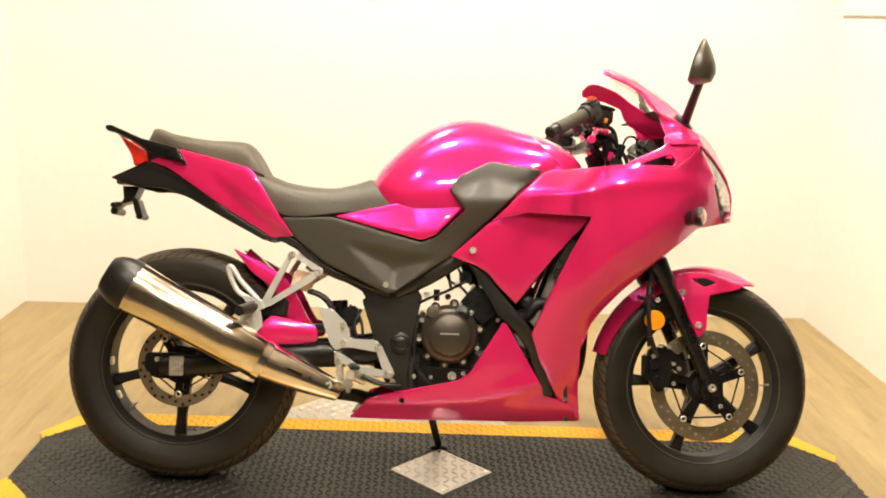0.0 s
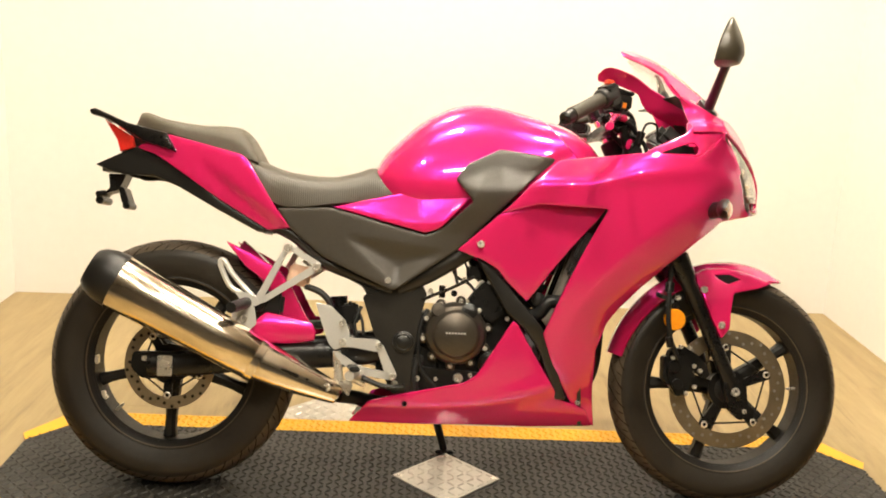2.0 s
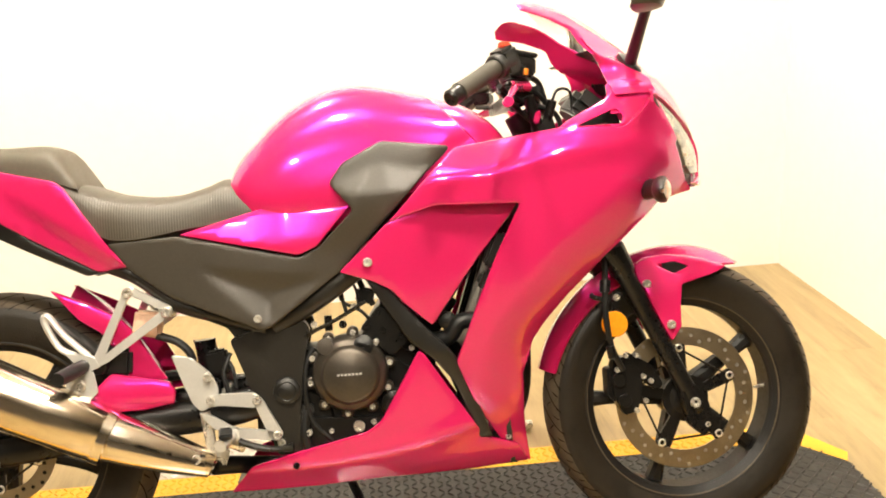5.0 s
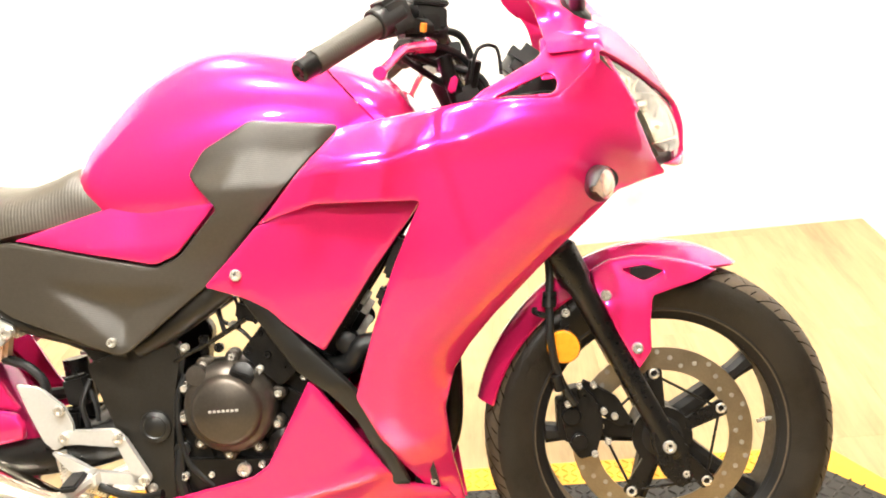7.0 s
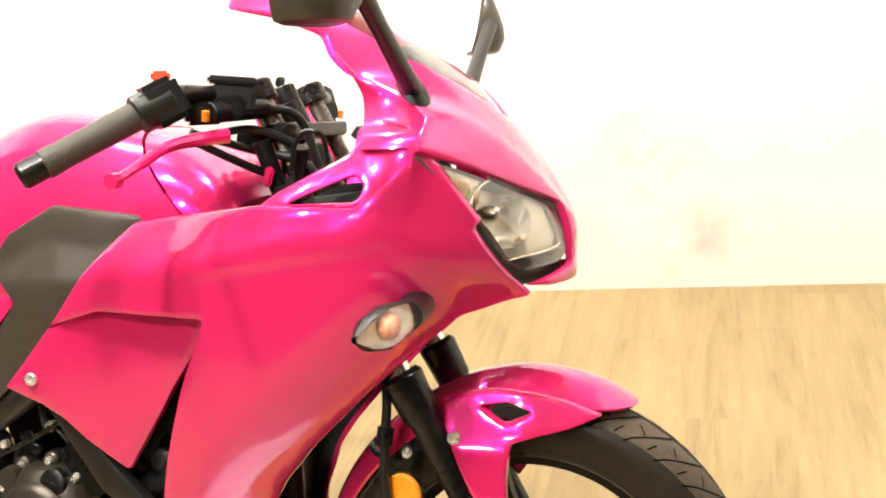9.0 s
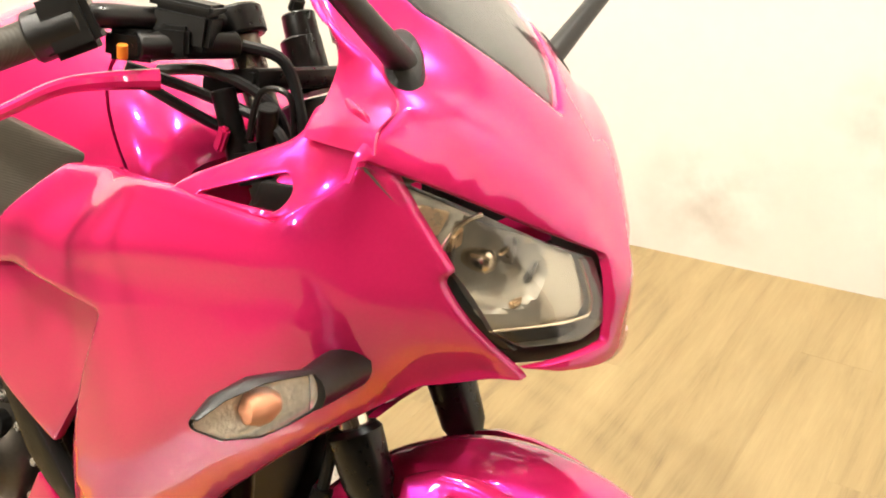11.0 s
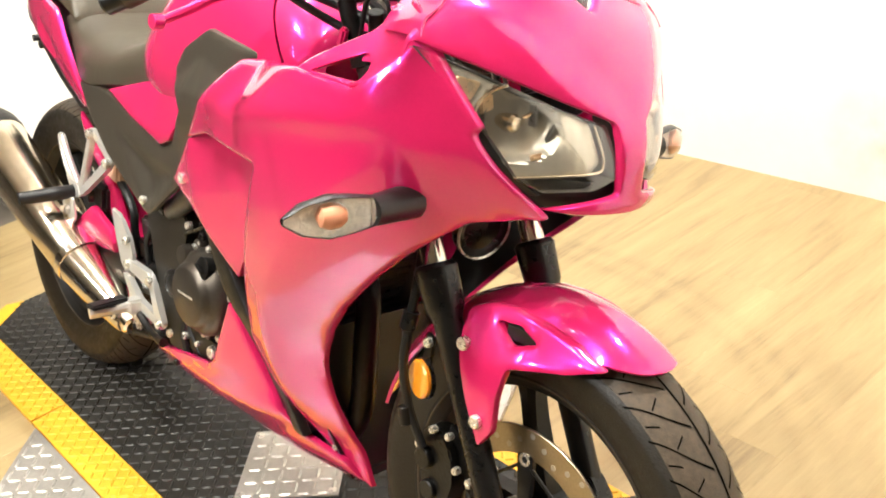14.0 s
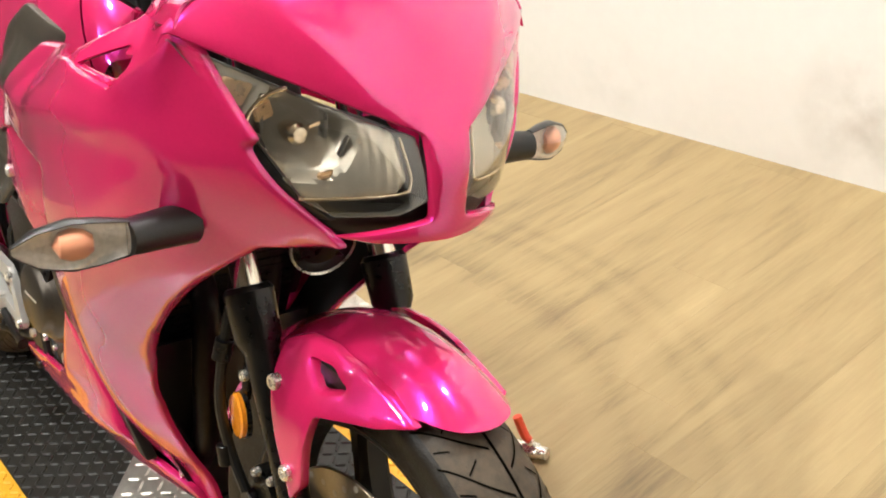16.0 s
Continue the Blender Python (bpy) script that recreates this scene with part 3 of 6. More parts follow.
# ball valve with a red lever on the floor by the deck
valve = empty("ball_valve", "small brass ball valve with red lever on floor", "valve", pose(1.135, 0.552, FLOOR_Z, 0, 0, 20))
part("valve_body", join(rod((-0.03, 0, 0.014), (0.03, 0, 0.014), 0.011), rod((-0.014, 0, 0.014), (0.014, 0, 0.014), 0.014, 6), rod((0, 0, 0.014), (0, 0, 0.034), 0.006)), ZINC, valve)
part("lever", tube([(0, 0, 0.034), (-0.010, 0, 0.044), (-0.022, 0.002, 0.080)], [0.006, 0.0085, 0.008], 10), SWITCH, valve, "red dipped lever")

# ---- motorcycle: x ahead from the rear axle, y to its left, z up from the ground line; it leans on its side stand ----
LEAN_DEG, BIKE_Y = 14.5, 0.0155
AXLE_F, AXLE_R = Vector((1.403, 0, 0.294)), Vector((0.0, 0, 0.308))
bike = empty("motorcycle", "pink wrapped sport motorcycle with black trim leaning on its side stand", "motorcycle", pose(0, BIKE_Y, 0, -LEAN_DEG, 0, 0))
STEER_AT, STEER_AXIS = Vector((1.20, 0, 0.66)), Vector((math.sin(radians(25.3)), 0, -math.cos(radians(25.3))))
STEER = Matrix.Translation(STEER_AT) @ Matrix.Rotation(radians(-1.5), 4, STEER_AXIS) @ Matrix.Translation(-STEER_AT)


def front(bm):
    """Turns a part with the handlebar."""
    return moved(bm, STEER)


# widths of the bodywork: half widths by height and by length
FAIR_Z = [(0.14, 0.035), (0.20, 0.055), (0.25, 0.072), (0.30, 0.103), (0.36, 0.135), (0.45, 0.168), (0.55, 0.196), (0.65, 0.213), (0.74, 0.221), (0.80, 0.223), (0.86, 0.223), (0.92, 0.214), (0.95, 0.205), (1.02, 0.19)]
FAIR_X = [(0.66, 0.73), (0.80, 0.825), (0.92, 0.918), (1.04, 0.985), (1.14, 1.0), (1.21, 0.988), (1.258, 0.965), (1.29, 0.92), (1.325, 0.84), (1.40, 0.58), (1.44, 0.42), (1.475, 0.2)]


def fair(x, z):
    w = curve(z, FAIR_Z) * curve(x, FAIR_X)
    roll = max(0.0, min(1.0, (1.22 - x) / 0.2))
    return w - roll * 0.055 * max(0.0, (z - 0.775 - 0.06 * max(0, x - 1.0) / 0.2) / 0.085) ** 1.6


def fair_inner(x, z):
    return fair(x, z) - 0.034 * max(0.0, min(1.0, (x - 0.80) / 0.14)) - 0.002


def belly_w(x, z):
    return curve(z, [(0.15, 0.05), (0.19, 0.068), (0.24, 0.100), (0.30, 0.124), (0.36, 0.134), (0.46, 0.145)]) * curve(x, [(0.42, 0.85), (0.55, 0.98), (0.80, 1.0), (0.92, 0.93), (1.0, 0.74), (1.08, 0.5)])


def cover_w(x, z):
    knee = max(0.0, min(1.0, (x - 0.60) / 0.2)) * max(0.0, min(1.0, (z - 0.60) / 0.15))
    return 0.122 + 0.034 * knee + 0.01 * math.sin((x - 0.3) * 5) * (1 - knee) + max(0.0, min(1.0, (x - 0.78) / 0.15)) * 0.008


# --- side fairings ---
OUTER = [(0.796, 0.712), (0.813, 0.726), (0.870, 0.786), (0.934, 0.848), (1.000, 0.856), (1.060, 0.862), (1.137, 0.870), (1.257, 0.864), (1.300, 0.898), (1.330, 0.932), (1.361, 0.880), (1.385, 0.838), (1.378, 0.830), (1.396, 0.790), (1.412, 0.758), (1.430, 0.736), (1.390, 0.727),
         (1.347, 0.718), (1.281, 0.666), (1.219, 0.614), (1.146, 0.546), (1.100, 0.495), (1.073, 0.455), (1.053, 0.389), (1.056, 0.294), (1.070, 0.186), (1.008, 0.240), (0.950, 0.335), (0.915, 0.426), (0.956, 0.535), (1.000, 0.637), (1.049, 0.732), (0.888, 0.738)]
FRONT_EDGE = smooth_line(((1.40, 0.728), (1.347, 0.718), (1.281, 0.666), (1.219, 0.614), (1.146, 0.546), (1.073, 0.455), (1.053, 0.389), (1.056, 0.294), (1.069, 0.186)), 4)


def outer_w(x, z):
    q = np.array((x, z))
    d = 9.0
    for a, b in zip(FRONT_EDGE, FRONT_EDGE[1:]):
        u = np.clip(((q - a) @ (b - a)) / ((b - a) @ (b - a)), 0, 1)
        d = min(d, float(np.linalg.norm(a + u * (b - a) - q)))
    roll = (0.024 + 0.026 * max(0.0, min(1.0, (z - 0.20) / 0.28))) * max(0.0, 1 - d / 0.095) ** 1.6
    crease = 0.006 * math.exp(-((z - (0.80 + 0.12 * (x - 1.0))) / 0.02) ** 2) * max(0.0, min(1.0, (x - 0.85) / 0.1)) * max(0.0, min(1.0, (1.33 - x) / 0.1))
    a, b = np.array((1.262, 0.868)), np.array((1.415, 0.742))
    e = (b - a) / np.linalg.norm(b - a)
    side = e[0] * (q - a)[1] - e[1] * (q - a)[0]
    fold = -0.005 * max(0.0, 1 - abs(side) / 0.040) * max(0.0, min(1.0, ((q - a) @ e + 0.02) / 0.05)) * max(0.0, min(1.0, (0.19 - (q - a) @ e) / 0.06))
    return fair(x, z) - roll + crease - fold


both("side_fairing", side_panel(OUTER, outer_w, thick=0.006, edge=0.0045, step=0.0125, corner=0.008), PINK, bike, "glossy pink side fairing")
INNER = [(0.697, 0.621), (0.745, 0.664), (0.796, 0.712), (0.888, 0.742), (1.052, 0.738), (1.035, 0.711), (0.967, 0.629), (0.873, 0.502), (0.821, 0.550), (0.797, 0.579), (0.761, 0.599)]
both("scoop_panel", side_panel(INNER, fair_inner, thick=0.005, edge=0.006, step=0.016, corner=0.008), PINK, bike, "recessed pink fairing panel")
both("fairing_screw", bolt((0.754, -fair_inner(0.754, 0.638) - FLARE * 0.638 - 0.001, 0.635), r=0.009), ZINC, bike)
both("fairing_screw", bolt((1.020, -outer_w(1.020, 0.252) - FLARE * 0.252 - 0.001, 0.249), r=0.006), ZINC, bike)
BELLY = [(0.447, 0.183), (0.496, 0.242), (0.569, 0.262), (0.650, 0.280), (0.730, 0.298), (0.759, 0.318), (0.800, 0.386), (0.841, 0.455), (0.852, 0.451), (0.880, 0.405), (0.913, 0.352), (0.971, 0.262), (1.040, 0.236), (1.066, 0.188), (0.900, 0.184), (0.650, 0.183)]


def belly_fold(x, z):
    line = 0.235 + 0.55 * max(0.0, x - 0.60) * max(0.0, x - 0.60)
    return belly_w(x, z) + 0.010 * max(0.0, 1 - abs(z - line) / 0.035) - 0.5 * max(0.0, 0.214 - z) * max(0.0, min(1.0, (x - 0.62) / 0.12))


both("belly_pan", side_panel(BELLY, belly_fold, thick=0.006, edge=0.005, step=0.015, corner=0.006), PINK, bike, "pink lower fairing")
both("fairing_screw", bolt((0.586, -belly_fold(0.586, 0.240) - FLARE * 0.24 - 0.001, 0.237), r=0.007), SATIN, bike)
part("belly_floor", loft([[(x, s * curve(x, [(0.45, 0.055), (0.6, 0.066), (0.9, 0.06), (1.05, 0.03)]), 0.200) for s in (-1, 1)] + [(x, s * 0.04, 0.186) for s in (1, -1)] for x in (0.46, 0.6, 0.75, 0.9, 1.04)]), BLACK, bike)
DIAG = [(0.745, 0.606), (0.784, 0.590), (0.861, 0.500), (0.907, 0.450), (0.930, 0.414), (0.985, 0.262), (0.957, 0.262), (0.910, 0.385), (0.872, 0.435), (0.825, 0.475)]
both("fairing_stay", side_panel(DIAG, lambda x, z: 0.145 - 0.25 * max(0.0, 0.45 - z), thick=0.012, edge=0.005, corner=0.006), BLACK, bike, "black diagonal fairing stay")
both("stay_grommet", turned([(0, 0.018), (0.006, 0.018), (0.01, 0.012), (0.01, 0)], (0.905, -0.118, 0.505), (0, -1, 0), 20), HOSE, bike)

# --- nose: drawn from ahead, x by height and width ---
NOSE_X = [(0.72, 1.470), (0.76, 1.474), (0.81, 1.470), (0.855, 1.450), (0.931, 1.406), (0.985, 1.363), (1.021, 1.325), (1.072, 1.265), (1.105, 1.213), (1.13, 1.155), (1.15, 1.11)]
NOSE_K = [(0.73, 4.3), (0.78, 3.7), (0.85, 2.6), (0.924, 1.86), (1.0, 2.15), (1.072, 1.95), (1.15, 1.3)]


def nose_x(y, z):
    wing = max(0.0, abs(y) - 0.088) * 1.0 * max(0.0, min(1.0, (z - 0.96) / 0.06))
    return curve(z, NOSE_X) - curve(z, NOSE_K) * y * y - wing


def nose_place(back_by=0.0):
    return lambda u, v, d: (nose_x(u, v) - d - back_by, u, v)


RIGHT_NOSE = [(-0.070, 0.741), (-0.100, 0.747), (-0.070, 0.753), (-0.020, 0.763), (-0.026, 0.842), (-0.085, 0.866), (-0.150, 0.895), (-0.212, 0.922), (-0.222, 0.902), (-0.212, 0.925), (-0.195, 0.941), (-0.168, 0.961), (-0.150, 0.986), (-0.145, 1.012), (-0.141, 1.040), (-0.131, 1.066), (-0.145, 1.089), (-0.167, 1.103), (-0.150, 1.118), (-0.122, 1.130), (-0.106, 1.132), (-0.101, 1.115), (-0.105, 1.080), (-0.092, 1.030)]
NOSE = RIGHT_NOSE + [(0.0, 0.953)] + [(-y, z) for y, z in reversed(RIGHT_NOSE)] + [(0.0, 0.739)]
part("nose_cowl", shell(NOSE, lambda u, v, d: (nose_x(u, v) - d + 0.007 * max(0.0, 1 - abs(v - 0.815 - 1.05 * abs(u)) / 0.05) * max(0.0, min(1.0, (0.175 - abs(u)) / 0.03)), u, v), thick=0.005, edge=0.005, step=0.014, corner=0.005), PINK, bike, "pink nose cowl between the headlights")
GLASS = [(-0.090, 1.032), (-0.103, 1.080), (-0.099, 1.114), (-0.050, 1.134), (0.0, 1.140), (0.050, 1.134), (0.099, 1.114), (0.103, 1.080), (0.090, 1.032), (0.0, 0.957)]
screen = part("windscreen", shell(GLASS, nose_place(0.003), thick=0.001, edge=0.001, step=0.02, corner=0.004), SCREEN, bike, "clear plastic windscreen")
screen.visible_shadow = False
part("screen_garnish", shell([(-0.098, 1.052), (0.098, 1.052), (0.085, 1.028), (0.0, 0.952), (-0.085, 1.028)], nose_place(0.012), thick=0.004, edge=0.003, step=0.02), BLACK, bike, "black panel behind the windscreen foot")
LAMP_OUT = [(-0.208, 0.916), (-0.150, 0.889), (-0.085, 0.858), (-0.029, 0.838), (-0.022, 0.780), (-0.050, 0.768), (-0.100, 0.766), (-0.122, 0.779), (-0.148, 0.822), (-0.180, 0.870)]


def inset(outline, k):
    c = sum(np.array(p) for p in outline) / len(outline)
    return [tuple(c + (np.array(p) - c) * k) for p in outline]


def lamp_depth(y):
    """The lamp body gets shallow towards its outer corner."""
    return 0.012 + 0.058 * max(0.0, min(1.0, (0.195 - abs(y)) / 0.07))


for s in (1, -1):
    out = [(s * y, z) for y, z in LAMP_OUT]
    lamp = part("headlight", shell(inset(out, 1.0), lambda u, v, d: (nose_x(u, v) - d - lamp_depth(u), u, v), thick=0.006, edge=0.004, step=0.02, corner=0.006), GREY_LAMP, bike, "headlight with clear lens and chrome reflector")
    lens = part("lens", shell(out, nose_place(0.006), thick=0.001, edge=0.002, step=0.014, corner=0.006), LENS, lamp, "clear lens")
    lens.visible_shadow = False
    wall = []
    for k, share in ((1.0, 0.0), (1.0, 1.05)):
        wall.append([(nose_x(p[0], p[1]) - 0.008 - share * (lamp_depth(p[0]) - 0.008), p[0], p[1]) for p in resample([np.array(q) for q in inset(out, k)], 0.012)])
    part("housing", loft(wall, cap=False), GREY_LAMP, lamp, "dark lamp bezel")
    bowl = [(s * y, z) for y, z in ((-0.200, 0.912), (-0.110, 0.868), (-0.056, 0.847), (-0.044, 0.840), (-0.038, 0.797), (-0.047, 0.787), (-0.122, 0.780), (-0.136, 0.788), (-0.160, 0.835))]
    big = np.array((s * -0.121, 0.839))

    def dish(u, v):
        """Depth of the bowl and the fluting of the reflector."""
        q = np.array((u, v))
        return 0.014 + 0.028 * max(0.0, 1 - (np.linalg.norm(q - big) / 0.040) ** 4) ** 0.5 + 0.0016 * abs(math.sin(u * 330)) * (1 if abs(u - big[0]) > 0.04 else 0.3)

    def on(y, z, out):
        return (nose_x(y, z) - out, y, z)

    part("reflector", shell(bowl, lambda u, v, d: (nose_x(u, v) - d - dish(u, v), u, v), thick=0.001, edge=0.003, step=0.0045, corner=0.010), REFLECT, lamp, "fluted chrome reflector bowl")
    part("bulb_cap", turned([(0, 0.007), (0.012, 0.0105), (0.024, 0.0105), (0.028, 0.007), (0.029, 0)], on(*big, 0.046), (1, 0, 0), 18), CHROME, lamp, "chrome bulb shield")
    part("bowl_ring", tube([on(big[0] + s * 0.041 * math.cos(a), big[1] + 0.041 * math.sin(a), 0.012) for a in (radians(k) for k in range(100, 176, 8))], 0.0022, 8, 2), CHROME, lamp, "chrome ring round the bowl")
    part("inner_rim", tube([on(s * y, z, 0.011) for y, z in ((-0.043, 0.838), (-0.039, 0.812), (-0.0375, 0.798), (-0.045, 0.788), (-0.085, 0.7845), (-0.125, 0.781))], 0.0017, 8), CHROME, lamp)
    # added ribs and facets whose tones stand for uneven reflections in the bowl
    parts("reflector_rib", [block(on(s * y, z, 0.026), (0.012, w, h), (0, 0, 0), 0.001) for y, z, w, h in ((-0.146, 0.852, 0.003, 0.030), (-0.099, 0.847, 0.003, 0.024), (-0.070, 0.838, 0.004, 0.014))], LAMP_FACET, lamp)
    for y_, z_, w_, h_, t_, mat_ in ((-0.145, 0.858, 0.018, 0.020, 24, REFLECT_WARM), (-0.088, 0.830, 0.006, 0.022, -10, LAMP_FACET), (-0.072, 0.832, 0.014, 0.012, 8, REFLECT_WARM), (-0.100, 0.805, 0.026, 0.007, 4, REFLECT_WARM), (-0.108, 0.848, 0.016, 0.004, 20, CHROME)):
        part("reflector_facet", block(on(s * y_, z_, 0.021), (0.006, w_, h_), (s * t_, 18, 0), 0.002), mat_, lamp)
    part("side_facet", shell([(s * y, z) for y, z in ((-0.173, 0.888), (-0.152, 0.882), (-0.163, 0.862), (-0.178, 0.872))], nose_place(0.0115), thick=0.001, edge=0.001, step=0.008, corner=0.003), REFLECT_WARM, lamp, "side facet coloured like a warm reflection")
    part("side_lamp", turned([(0, 0.006), (0.008, 0.008), (0.012, 0.0)], on(s * -0.180, 0.889, 0.022), (1, 0, 0), 16), CHROME, lamp)
both("lamp_surround", side_panel([(1.340, 0.850), (1.378, 0.842), (1.388, 0.815), (1.420, 0.762), (1.370, 0.762), (1.340, 0.80)], lambda x, z: outer_w(x, z) - 0.012, thick=0.004, edge=0.003, step=0.012, corner=0.004), BLACK, bike, "black surround under the headlight")
part("chin_panel", shell([(-0.130, 0.745), (0.130, 0.745), (0.165, 0.82), (0.12, 0.785), (0.04, 0.775), (-0.04, 0.775), (-0.12, 0.785), (-0.165, 0.82)], nose_place(0.022), thick=0.03, edge=0.003, step=0.02), BLACK, bike, "black panel under the headlights")

# pillars from the screen's rear corner down to the cheeks
def ribbon(rail_a, rail_b, thick=0.004, rows=6):
    """A curved strip between two rails, with a thickness along y."""
    a, b = smooth_line(rail_a, 6), smooth_line(rail_b, 6)
    rings = []
    for p, q in zip(a, b):
        out = [p + (q - p) * k / rows + np.array((0, -0.004 * math.sin(math.pi * k / rows), 0)) for k in range(rows + 1)]
        rings.append([tuple(v) for v in out] + [(v[0], v[1] + thick, v[2]) for v in reversed(out)])
    return loft(rings)


PILLAR_A = [(nose_x(y, z) + 0.001, -y, z) for y, z in ((0.139, 1.042), (0.146, 1.012), (0.151, 0.986), (0.170, 0.962), (0.197, 0.943), (0.206, 0.926))]
PILLAR_B = [(1.205, -0.141, 1.046), (1.231, -0.141, 1.008), (1.241, -0.143, 0.985), (1.247, -0.163, 0.957), (1.250, -0.182, 0.942), (1.252, -0.196, 0.926)]
both("cowl_pillar", ribbon(PILLAR_A, PILLAR_B), PINK, bike, "pink pillar between screen and fairing")

# cowl cheeks beside the instruments, with the black duct
CHEEK = [(1.125, 0.864), (1.150, 0.882), (1.236, 0.924), (1.250, 0.944), (1.266, 0.955), (1.302, 0.948), (1.336, 0.930), (1.322, 0.900), (1.305, 0.884), (1.258, 0.862)]
both("cowl_cheek", side_panel(CHEEK, lambda x, z: fair(x, 0.866) - 0.006 - 0.75 * max(0.0, z - 0.870) * max(0.0, min(1.0, (1.33 - x) / 0.07)), thick=0.004, edge=0.004, step=0.012, corner=0.008, holes=[[(1.168, 0.870), (1.228, 0.893), (1.250, 0.901), (1.262, 0.886), (1.254, 0.870)]]), PINK, bike, "pink cowl cheek with a black duct")
both("cheek_backing", side_panel([(1.238, 0.890), (1.242, 0.952), (1.270, 0.964), (1.305, 0.956), (1.340, 0.936), (1.330, 0.895)], lambda x, z: fair(x, 0.866) - 0.013 - 0.70 * max(0.0, z - 0.870) * max(0.0, min(1.0, (1.33 - x) / 0.07)), thick=0.003, edge=0.002, step=0.014, corner=0.004), PINK, bike, "pink inner flange of the cowl")
both("air_duct", block((1.215, -0.138, 0.858), (0.12, 0.03, 0.05), (0, -20, 0), 0.004), BLACK, bike)
both("inner_cowl", side_panel([(1.17, 0.872), (1.245, 0.878), (1.290, 0.870), (1.31, 0.84), (1.25, 0.80), (1.14, 0.80)], lambda x, z: 0.135, thick=0.004, edge=0.003, step=0.03), BLACK, bike)

# --- tank ---
TANK_TOP = [(0.488, 0.800), (0.500, 0.835), (0.535, 0.880), (0.600, 0.940), (0.665, 0.978), (0.726, 0.993), (0.788, 0.990), (0.866, 0.967), (0.945, 0.938), (0.993, 0.904), (1.035, 0.862)]
TANK_LOW = [(0.488, 0.790), (0.52, 0.778), (0.56, 0.757), (0.72, 0.750), (0.80, 0.78), (0.93, 0.83), (1.035, 0.842)]
TANK_W = [(0.488, 0.095), (0.52, 0.128), (0.58, 0.146), (0.68, 0.152), (0.78, 0.157), (0.88, 0.155), (0.96, 0.142), (1.035, 0.126)]


def tank_ring(x, grow=0.0):
    top, low, w = curve(x, TANK_TOP) + grow, curve(x, TANK_LOW), curve(x, TANK_W) + grow
    lean = curve(x, [(0.62, 0.0), (0.75, 0.35), (0.874, 0.85), (0.96, 0.5), (1.035, 0.1)])
    ring = []
    for k in range(25):
        a = math.pi * k / 24
        cx, sx = math.cos(a), math.sin(a)
        y = w * math.copysign(abs(cx) ** 0.72, cx)
        z = low + (top - low) * max(0.0, sx) ** 0.82
        ring.append((x + lean * max(0.0, 0.985 + grow - z), y, z))
    return ring + [(x, -w * 0.8, low - 0.05), (x, w * 0.8, low - 0.05)]


part("fuel_tank", loft([tank_ring(0.488 + 0.382 * (k / 26) ** 1.25) for k in range(27)]), PINK, bike, "glossy pink fuel tank")
part("tank_cover", loft([tank_ring(0.874 + 0.16 * k / 10, -0.001) for k in range(11)]), PINK, bike, "pink front tank cover")
part("filler_cap", turned([(0, 0.052), (0.006, 0.052), (0.012, 0.045), (0.014, 0)], (0.775, 0, 0.976), (0.12, 0, 1), 32), SATIN, bike, "black fuel filler cap")

# --- black side covers with knee pads, pink infill ---
COVER_OUT = [(0.256, 0.706), (0.389, 0.712), (0.480, 0.690), (0.554, 0.671), (0.621, 0.655), (0.660, 0.671), (0.733, 0.741), (0.689, 0.794), (0.717, 0.832), (0.794, 0.871), (0.819, 0.868), (0.938, 0.853), (0.881, 0.806), (0.802, 0.725), (0.699, 0.621), (0.560, 0.523), (0.541, 0.517), (0.374, 0.591), (0.296, 0.652)]


def tank_side(x, z):
    """The tank's half width at a height."""
    top, low, w = curve(x, TANK_TOP), curve(x, TANK_LOW), curve(x, TANK_W)
    u = max(0.0, min(1.0, (z - low) / max(top - low, 1e-4))) ** (1 / 0.82)
    return w * math.sqrt(max(0.0, 1 - u * u)) ** 0.72


def facet(x, z):
    """The moulded triangle of the cover and the ridge of its knee pad."""
    a, b, c = np.array((0.426, 0.648)), np.array((0.670, 0.617)), np.array((0.552, 0.522))
    q = np.array((x, z))
    d = min((lambda e, f: ((f - e)[0] * (q - e)[1] - (f - e)[1] * (q - e)[0]) / np.linalg.norm(f - e))(e, f) for e, f in ((a, c), (c, b), (b, a)))
    ridge = x - (0.800 - 0.55 * (0.87 - z))
    w = cover_w(x, z) - 0.014 * max(0.0, min(1.0, d / 0.035))
    w += 0.012 * max(0.0, 1 - abs(ridge) / 0.10) * max(0.0, min(1.0, 1 - (0.72 - z) / 0.06))
    return max(w - 0.42 * max(0.0, z - 0.770), min(w, tank_side(x, z) + 0.007 - FLARE * z))


both("side_cover", side_panel(COVER_OUT, facet, thick=0.005, edge=0.004, step=0.010, corner=0.008), RIBBED, bike, "ribbed black side cover with knee pad")
both("cover_screw", bolt((0.534, -facet(0.534, 0.541) - FLARE * 0.541 - 0.001, 0.538), r=0.008), ZINC, bike)
both("tank_infill", side_panel([(0.392, 0.714), (0.470, 0.734), (0.562, 0.757), (0.731, 0.751), (0.657, 0.673), (0.621, 0.659)], lambda x, z: cover_w(x, z) + 0.006 - 0.28 * max(0.0, z - 0.685), thick=0.005, edge=0.005, step=0.013, corner=0.008), PINK, bike, "pink infill panel under the tank")

# --- tail ---
def tail_w(x, z):
    return curve(x, [(-0.23, 0.045), (-0.1, 0.085), (0.0, 0.108), (0.15, 0.125), (0.30, 0.128)]) + 0.010 * math.sin((z - 0.65) * 12) - 0.01


